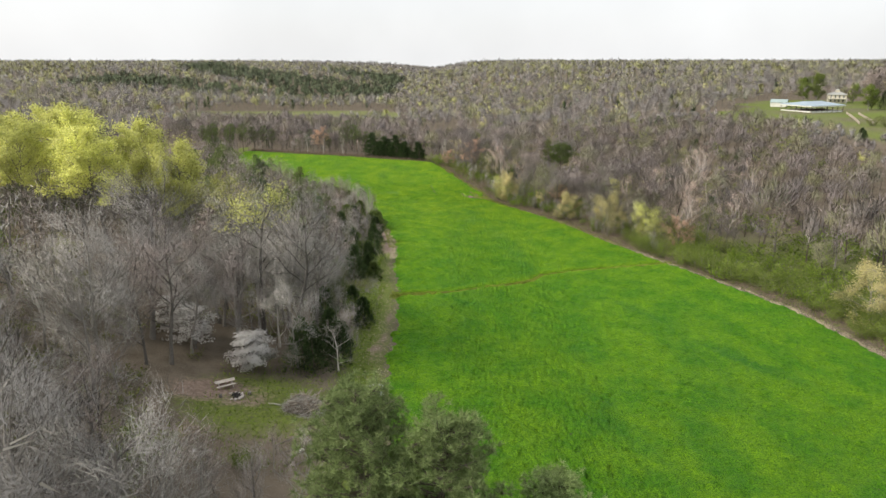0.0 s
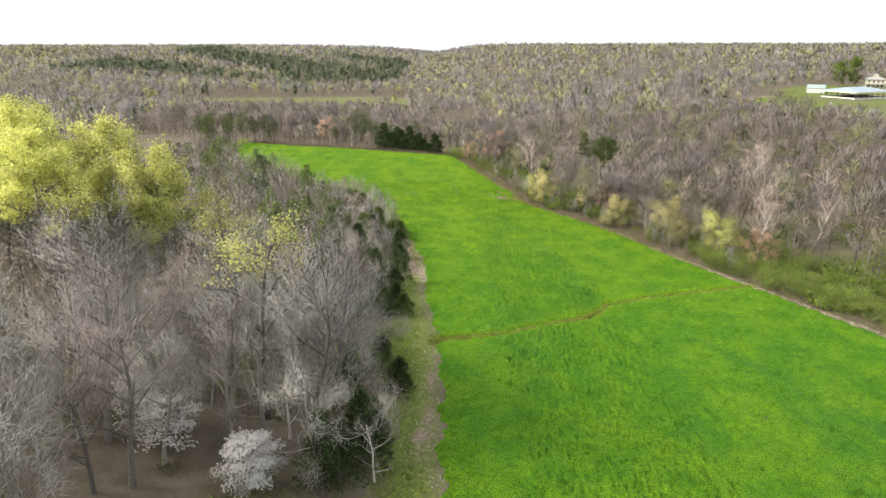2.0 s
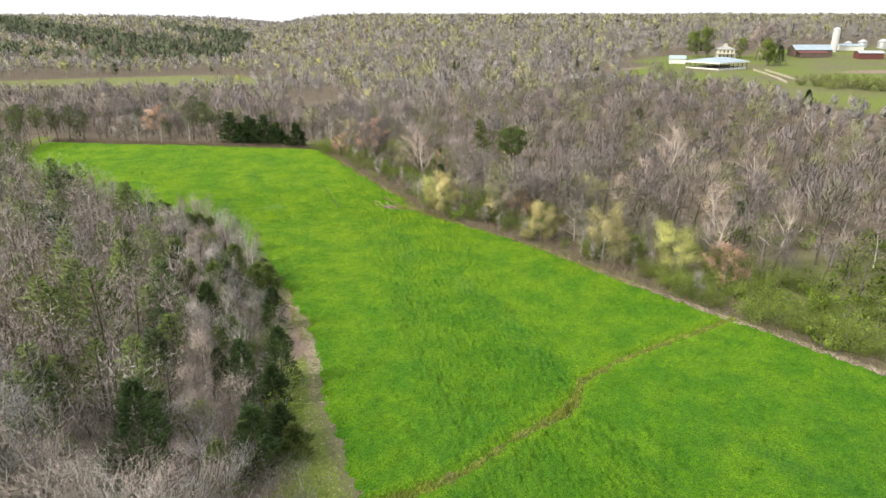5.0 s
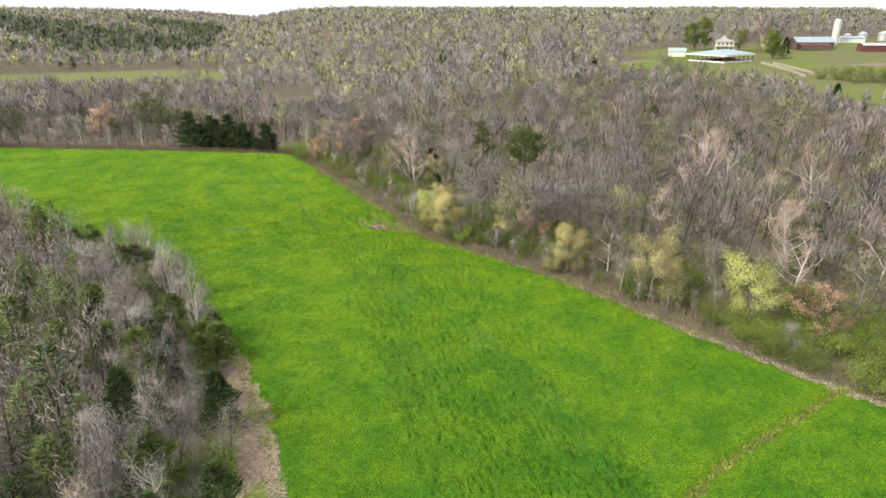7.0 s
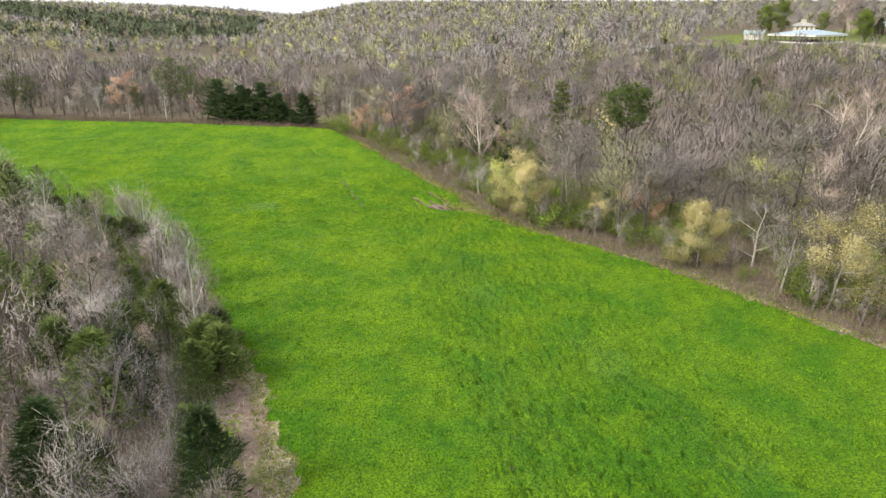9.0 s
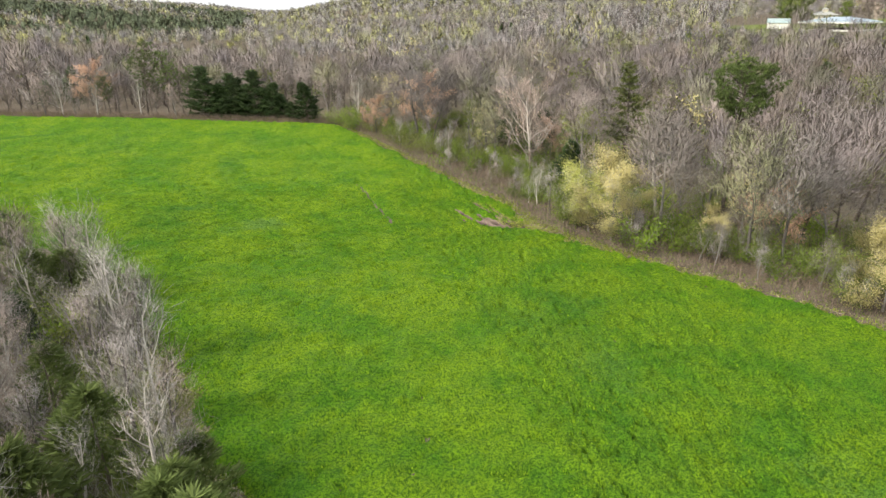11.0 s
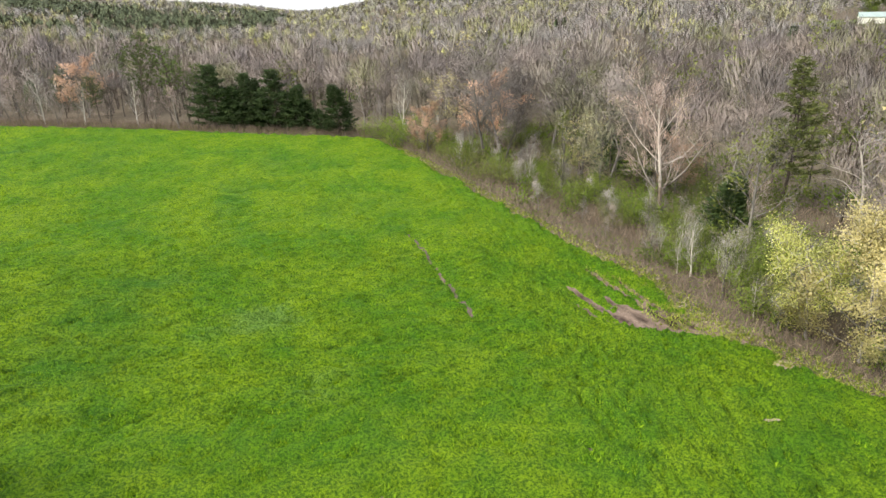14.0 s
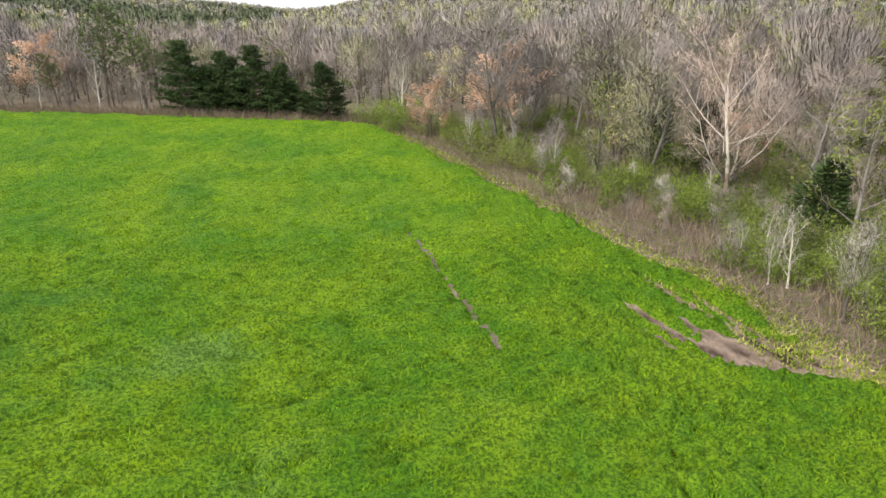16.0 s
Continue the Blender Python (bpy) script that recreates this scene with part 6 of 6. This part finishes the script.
def pickup():
    """Front towards +y."""
    root = tagged(new("pickup_truck"), "white pickup with rusted cab roof and open bed", "pickup truck")
    lower = [(2.95, 0.45), (2.98, 0.95), (2.75, 1.08), (1.55, 1.14), (-0.35, 1.14), (-0.35, 0.5)]
    part("body", extruded(lower, -0.98, 0.98), M_CARWHITE, root, "white front body and bonnet", 0.05, True)
    cab = [(1.62, 1.13), (0.95, 1.74), (-0.15, 1.76), (-0.38, 1.13)]
    cabin = part("cab", extruded(cab, -0.93, 0.93, 0.22, 1.13), M_CARWHITE, root, "", 0.03, True)
    roof = extruded([(0.93, 1.75), (0.85, 1.80), (-0.08, 1.81), (-0.16, 1.77)], -0.78, 0.78)
    part("roof_panel", roof, M_RUST, cabin, "rust-stained cab roof")
    part("rear_window", prism([(-0.68, -0.345, 1.24), (0.68, -0.345, 1.24), (0.62, -0.195, 1.68), (-0.62, -0.195, 1.68)], [(0, 1, 2, 3)]), M_GLASS, cabin)
    part("windscreen", prism([(0.78, 1.53, 1.24), (-0.78, 1.53, 1.24), (-0.66, 1.04, 1.70), (0.66, 1.04, 1.70)], [(0, 1, 2, 3)]), M_GLASS, cabin)
    for sx in (-1, 1):
        part("side_window", prism([(sx * 0.925, -0.2, 1.22), (sx * 0.925, 1.3, 1.22), (sx * 0.83, 0.88, 1.66), (sx * 0.83, -0.1, 1.66)], [(0, 1, 2, 3) if sx > 0 else (3, 2, 1, 0)]), M_GLASS, cabin)
        part("bed_side", boxes(((sx * 0.98 - 0.12 * (sx > 0), -2.9, 0.5), (sx * 0.98 + 0.12 * (sx < 0), -0.37, 1.2))), M_CARWHITE, root, "", 0.03, True)
        part("mirror", boxes(((sx * 1.14 - 0.12, 1.12, 1.16), (sx * 1.14 + 0.12, 1.22, 1.42))), M_TYRE, root, "", 0.02)
        part("tail_light", boxes(((sx * 0.92 - 0.06, -2.94, 0.75), (sx * 0.92 + 0.06, -2.905, 1.15))), M_LAMP, root)
        part("headlight", boxes(((sx * 0.74 - 0.18, 2.955, 0.72), (sx * 0.74 + 0.18, 3.0, 0.94))), M_LAMPW, root)
        for y in (-1.75, 1.85):
            tyre = Build()
            tyre.tube([Vector((sx * 0.72, y, 0.39)), Vector((sx * 0.75, y, 0.39)), Vector((sx * 0.95, y, 0.39)), Vector((sx * 0.985, y, 0.39))], [0.34, 0.39, 0.39, 0.34], 20, True)
            wheel = part("tyre", tyre, M_TYRE, root)
            rim = Build()
            rim.tube([Vector((sx * 0.94, y, 0.39)), Vector((sx * 0.995, y, 0.39))], [0.23, 0.2], 16, True)
            part("rim", rim, M_CHROME, wheel)
    part("bed_floor", boxes(((-0.86, -2.88, 0.55), (0.86, -0.37, 0.66))), M_BED, root, "black bed liner")
    part("bulkhead", boxes(((-0.86, -0.46, 0.66), (0.86, -0.37, 1.18))), M_BED, root)
    part("tailgate", boxes(((-0.86, -2.96, 0.58), (0.86, -2.88, 1.17))), M_GREYPAINT, root, "grey tailgate", 0.015)
    part("bumper", boxes(((-0.96, -3.12, 0.42), (0.96, -2.93, 0.60))), M_CHROME, root, "dull metal rear bumper", 0.03)
    part("front_bumper", boxes(((-0.97, 2.9, 0.40), (0.97, 3.08, 0.62))), M_CHROME, root, "", 0.03)
    return root


set_at(pickup(), -8.3, 68.6, 6.0)


def picnic_table():
    root = tagged(new("picnic_table"), "weathered grey wooden picnic table in the clearing", "table")
    for i in range(5):
        part("tabletop_board", boxes(((-1.15, -0.38 + i * 0.155, 0.72), (1.15, -0.24 + i * 0.155, 0.76))), M_GREYWOOD, root, "", 0.006)
    for sy in (-1, 1):
        for k in (0, 1):
            y = sy * 0.66 + k * 0.15 - 0.145
            part("bench_board", boxes(((-1.15, y, 0.42), (1.15, y + 0.14, 0.46))), M_GREYWOOD, root, "", 0.006)
    for x in (-0.8, 0.8):
        part("bench_beam", boxes(((x - 0.04, -0.8, 0.34), (x + 0.04, 0.8, 0.42))), M_GREYWOOD, root)
        part("top_beam", boxes(((x - 0.04, -0.36, 0.64), (x + 0.04, 0.36, 0.72))), M_GREYWOOD, root)
        for sy in (-1, 1):
            leg = Build()
            leg.tube([Vector((x, sy * 0.62, -0.05)), Vector((x, sy * 0.25, 0.66))], [0.06, 0.06], 4, True)
            part("leg", leg, M_GREYWOOD, root)
    return root


set_at(picnic_table(), -26.7, 69.2, 30.0)


def stone_mesh(rng, r):
    bm = bmesh.new()
    bmesh.ops.create_icosphere(bm, subdivisions=1, radius=r)
    for v in bm.verts:
        v.co *= rng.uniform(0.75, 1.2)
        v.co.z *= 0.7
    me = bpy.data.meshes.new("stone")
    bm.to_mesh(me)
    bm.free()
    me.materials.append(M_STONE)
    return me


def fire_ring():
    root = tagged(new("fire_ring"), "ring of stones round a burnt-out campfire", "fire pit")
    r = random.Random(8)
    for i in range(15):
        a = i * 6.283 / 15 + r.uniform(-0.1, 0.1)
        ob = new("stone", stone_mesh(r, r.uniform(0.16, 0.27)))
        ob.location = (0.95 * math.cos(a), 0.8 * math.sin(a), 0.06)
        ob.parent = root
    part("ash_bed", lathe([(0.85, -0.05), (0.7, 0.04), (0.3, 0.08), (0.01, 0.09)], 16), M_CHAR, root, "black ash bed")
    for i in range(5):
        a = r.uniform(0, 6.28)
        log = Build()
        c = Vector((r.uniform(-0.2, 0.2), r.uniform(-0.2, 0.2), 0.14 + 0.05 * i))
        d = Vector((math.cos(a), math.sin(a), 0.1)) * 0.5
        log.tube([c - d, c, c + d], [0.07, 0.08, 0.06], 7, True)
        part("charred_log", log, M_CHAR, root)
    return root


set_at(fire_ring(), -24.9, 67.0, 0)


def log_round(x, y, s):
    b = Build()
    b.tube([Vector((0, 0, -0.05)), Vector((0, 0, 0.2)), Vector((0.01, 0, 0.45))], [0.22, 0.2, 0.21], 12, True)
    ob = tagged(new("log_seat", b.mesh("log_seat", M_BARK, True)), "short upright log beside the fire ring", "log")
    ob.matrix_basis = Matrix.Translation((x, y, land_at(x, y))) @ Matrix.Scale(s, 4)


log_round(-23.4, 67.9, 1.0)
log_round(-26.3, 66.2, 0.9)


def brush_pile():
    root = tagged(new("brush_pile"), "heap of cut branches and bleached logs", "brush pile")
    r = random.Random(12)
    heap = Build()
    for i in range(1500):
        a, q = r.uniform(0, 6.28), math.sqrt(r.random())
        h = 1.5 * (1 - q ** 2)
        p = Vector((2.6 * q * math.cos(a), 1.7 * q * math.sin(a), h * r.uniform(0.3, 1.0)))
        heap.spike(p, Vector((r.gauss(0, 1), r.gauss(0, 1), r.gauss(0.1, 0.35))), r.uniform(0.5, 1.5), 0.045, r)
    part("brushwood", heap, M_TWIG, root, "tangled brown twigs")
    core = Build()
    for k in range(7):
        for j in range(12):
            a = 6.283 * j / 12
            f = k / 6
            core.v.append(Vector((2.3 * math.cos(a) * math.cos(f * 1.5) * r.uniform(0.85, 1.1), 1.5 * math.sin(a) * math.cos(f * 1.5) * r.uniform(0.85, 1.1), 1.15 * math.sin(f * 1.5) - 0.1)))
    core.f = [(k * 12 + j, k * 12 + (j + 1) % 12, k * 12 + 12 + (j + 1) % 12, k * 12 + 12 + j) for k in range(6) for j in range(12)]
    part("inner_heap", core, M_DARK, root, "packed dark brushwood")
    for i in range(32):
        log = Build()
        c = Vector((r.uniform(-1.2, 2.0), r.uniform(-1.2, 1.2), r.uniform(0.65, 1.4)))
        d = Vector((r.gauss(0, 1), r.gauss(0, 1), r.gauss(0, 0.3))).normalized() * r.uniform(0.7, 1.5)
        w = r.uniform(0.035, 0.08)
        log.tube([c - d, c + Vector((0, 0, 0.06)), c + d], [w, w * 0.95, w * 0.8], 6, True)
        part("log", log, M_LOG, root)
    return root


heap = brush_pile()
set_at(heap, -16.3, 65.3, -12)
heap.matrix_basis = heap.matrix_basis @ Matrix.Scale(1.12, 4)
loose = Build()
loose.tube([Vector((-0.8, 0, 0.06)), Vector((0, 0.05, 0.09)), Vector((0.8, 0, 0.07))], [0.09, 0.085, 0.07], 7, True)
lb = tagged(new("fallen_log", loose.mesh("fallen_log", M_PALE, True)), "bleached log lying in the clearing grass", "log")
set_at(lb, -20.0, 66.0, -10)

def wire_pen():
    root = tagged(new("wire_pen"), "small square pen of metal frames and wire", "pen")
    w, d, h = 3.1, 2.6, 1.35
    for x in (-w / 2, w / 2):
        for y in (-d / 2, d / 2):
            p = Build()
            p.tube([Vector((x, y, -0.2)), Vector((x, y, h))], [0.04, 0.04], 6, True)
            part("post", p, M_WIRE, root)
    for z in (0.12, h):
        for a, b in (((-w / 2, -d / 2), (w / 2, -d / 2)), ((w / 2, -d / 2), (w / 2, d / 2)), ((w / 2, d / 2), (-w / 2, d / 2)), ((-w / 2, d / 2), (-w / 2, -d / 2))):
            p = Build()
            p.tube([Vector((*a, z)), Vector((*b, z))], [0.045, 0.045], 6)
            part("rail", p, M_WIRE, root)
    for a, b in (((-w / 2, -d / 2), (w / 2, -d / 2)), ((w / 2, -d / 2), (w / 2, d / 2)), ((w / 2, d / 2), (-w / 2, d / 2)), ((-w / 2, d / 2), (-w / 2, -d / 2))):
        net = Build()
        for i in range(1, 22):
            q = Vector((*a, 0)).lerp(Vector((*b, 0)), i / 22)
            net.tube([q + Vector((0, 0, 0.12)), q + Vector((0, 0, h))], [0.006, 0.006], 3)
        for i in range(1, 9):
            z = 0.12 + (h - 0.12) * i / 9
            net.tube([Vector((*a, z)), Vector((*b, z))], [0.006, 0.006], 3)
        part("wire_panel", net, M_WIRE, root)
    return root


set_at(wire_pen(), -14.9, 55.2, 39.0)
sack = Build()
for k in range(6):
    for j in range(10):
        a, f = 6.283 * j / 10, k / 5
        sack.v.append(Vector((0.5 * math.cos(a) * math.cos(f * 1.4) * (1 + 0.2 * math.sin(3 * a)), 0.33 * math.sin(a) * math.cos(f * 1.4), 0.42 * math.sin(f * 1.4) * (1 + 0.15 * math.cos(4 * a)) - 0.03)))
sack.f = [(k * 10 + j, k * 10 + (j + 1) % 10, k * 10 + 10 + (j + 1) % 10, k * 10 + 10 + j) for k in range(5) for j in range(10)]
set_at(tagged(new("sack", sack.mesh("sack", M_WHITEPAINT, True)), "crumpled pale sack lying inside the pen", "sack"), -14.7, 56.2, 20)

# ---- crop blades, brush and straw ----
M_BLADE = leaf_mat("crop_blade", (0.132, 0.285, 0.010), (0.272, 0.415, 0.016), 0.4, 0.5)

M_BLADE_SOUTH = leaf_mat("crop_blade_rank", (0.094, 0.275, 0.010), (0.205, 0.42, 0.014), 0.4, 0.5)


def blades(name, label, category, material, p, height, width, lean, per, seed):
    """Tufts of upright blades at the places p."""
    r = np.random.default_rng(seed)
    q = np.repeat(p, per, 0)
    n = len(q)
    q = q + np.concatenate([r.normal(0, 0.1, (n, 2)), np.zeros((n, 1))], 1)
    d = np.concatenate([r.normal(0, lean, (n, 2)), np.ones((n, 1))], 1)
    d /= np.linalg.norm(d, axis=1)[:, None]
    s = np.cross(d, r.normal(0, 1, (n, 3)))
    s *= (width * 0.5 * r.uniform(0.6, 1.3, n) / np.linalg.norm(s, axis=1))[:, None]
    h = (height * r.uniform(0.5, 1.3, n))[:, None]
    v = np.stack([q - s, q + s, q + d * h], 1).reshape(-1, 3)
    me = quick_mesh(name, v, np.arange(3 * n).reshape(n, 3), [material], None, np.repeat(r.random(n), 3))
    return tagged(new(name, me), label, category, kind="stuff")


trng = np.random.default_rng(31)


def sown(n, y0, y1, x0=-80, x1=78):
    x, y = trng.uniform(x0, x1, n), trng.uniform(y0, y1, n)
    h = crop_height(x, y)
    k = (h > 0.1) & (trng.random(n) > 0.5 * rank_growth(x, y))
    x, y, h = x[k], y[k], h[k]
    return np.stack([x, y, land(x, y) + h - 0.06], -1)


near_sown = sown(125000, 186, 282, -60, 26)
near_sown = near_sown[trng.random(len(near_sown)) < ease(186, 214, near_sown[:, 1]) * (1 - ease(240, 282, near_sown[:, 1]))]
far_sown = np.concatenate([sown(88000, 130, 218, -32, 60), sown(22000, 235, 304, -80, 15)])
south_sown = sown(48000, 66, 140, -10, 74)
blades("crop_blades", "dense upright green blades of young grain", "crop", M_BLADE, near_sown, 0.24, 0.068, 0.6, 3, 41)
blades("crop_blades", "green blades of the young grain crop", "crop", M_BLADE, far_sown, 0.22, 0.11, 0.6, 1, 45)

blades("crop_blades", "deeper green blades at the field's south end", "crop", M_BLADE_SOUTH, south_sown, 0.22, 0.11, 0.6, 1, 52)


def along(n, y0, y1, edge, lo, hi):
    y = trng.uniform(y0, y1, n)
    x = edge(y) + trng.uniform(lo, hi, n)
    return np.stack([x, y, land(x, y)], -1)


blades("brush_stalks", "dry brown stalks standing along the wood's edge", "undergrowth", M_STALK, along(30000, 95, 292, east_edge, 1.2, 10.0), 1.5, 0.028, 0.45, 1, 42)
nx_ = trng.uniform(-98, -1, 9000)
ny_ = far_edge(nx_) + trng.uniform(0.6, 7.0, 9000)
blades("brush_stalks", "brown leafless brush under the eastern trees", "undergrowth", M_STALK, along(26000, 165, 292, east_edge, 5.0, 34.0), 1.9, 0.05, 0.6, 1, 49)
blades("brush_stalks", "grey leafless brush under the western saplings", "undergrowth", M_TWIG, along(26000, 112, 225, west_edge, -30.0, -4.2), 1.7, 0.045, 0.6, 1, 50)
blades("brush_stalks", "brown brush along the field's far end", "undergrowth", M_STALK, np.stack([nx_, ny_, land(nx_, ny_)], -1), 1.5, 0.06, 0.4, 1, 46)
blades("grass_tufts", "rough grass under the far trees", "grass", M_BUSH, np.stack([nx_, ny_ - 0.5, land(nx_, ny_)], -1)[:4000], 0.5, 0.15, 0.6, 1, 47)
blades("straw", "flattened dead straw along the field margin", "straw", M_STRAW, np.concatenate([along(9000, 85, 172, east_edge, -0.4, 1.8), along(900, 172, 222, east_edge, 0.0, 2.2), along(700, 222, 285, east_edge, 0.0, 2.2), along(3500, 62, 206, west_edge, -4.5, 0.3), along(5000, 140, 200, west_edge, -1.6, 0.3)]), 0.45, 0.05, 3.0, 1, 43)
blades("grass_tufts", "rough green grass at the field and wood edges", "grass", M_GREEN, np.concatenate([along(5000, 95, 290, east_edge, 1.0, 6.0), along(4000, 60, 200, west_edge, -7.0, -3.0), along(2500, 52, 80, west_edge, -22.0, -2.0)]), 0.35, 0.09, 0.6, 2, 44)

blades("grass_tufts", "thin yellowing growth between the crop and the brush", "grass", M_DRYGRASS, np.concatenate([along(8000, 160, 288, east_edge, -1.2, 1.6), along(2500, 204, 232, east_edge, -3.5, 2.5), along(3000, 150, 205, west_edge, -2.0, 1.0)]), 0.3, 0.085, 0.7, 2, 53)
blades("leaf_litter", "brown fallen leaves and stalks along the field edge", "litter", M_STALK, along(9000, 165, 288, east_edge, -0.6, 3.5), 0.4, 0.09, 2.5, 1, 54)
dx_ = np.concatenate([trng.uniform(-10, 56, 2600), trng.normal(18, 2.2, 700), trng.uniform(-10, -1, 1200)])
dy_ = np.interp(dx_, *CUT) + trng.normal(0, 0.5, len(dx_)) * (1 + 1.3 * (dx_ < -1))
blades("grass_tufts", "yellowing rough grass along the drain", "grass", M_DRYGRASS, np.stack([dx_, dy_, land(dx_, dy_)], -1), 0.38, 0.09, 0.6, 2, 48)

retire(PROTOS)
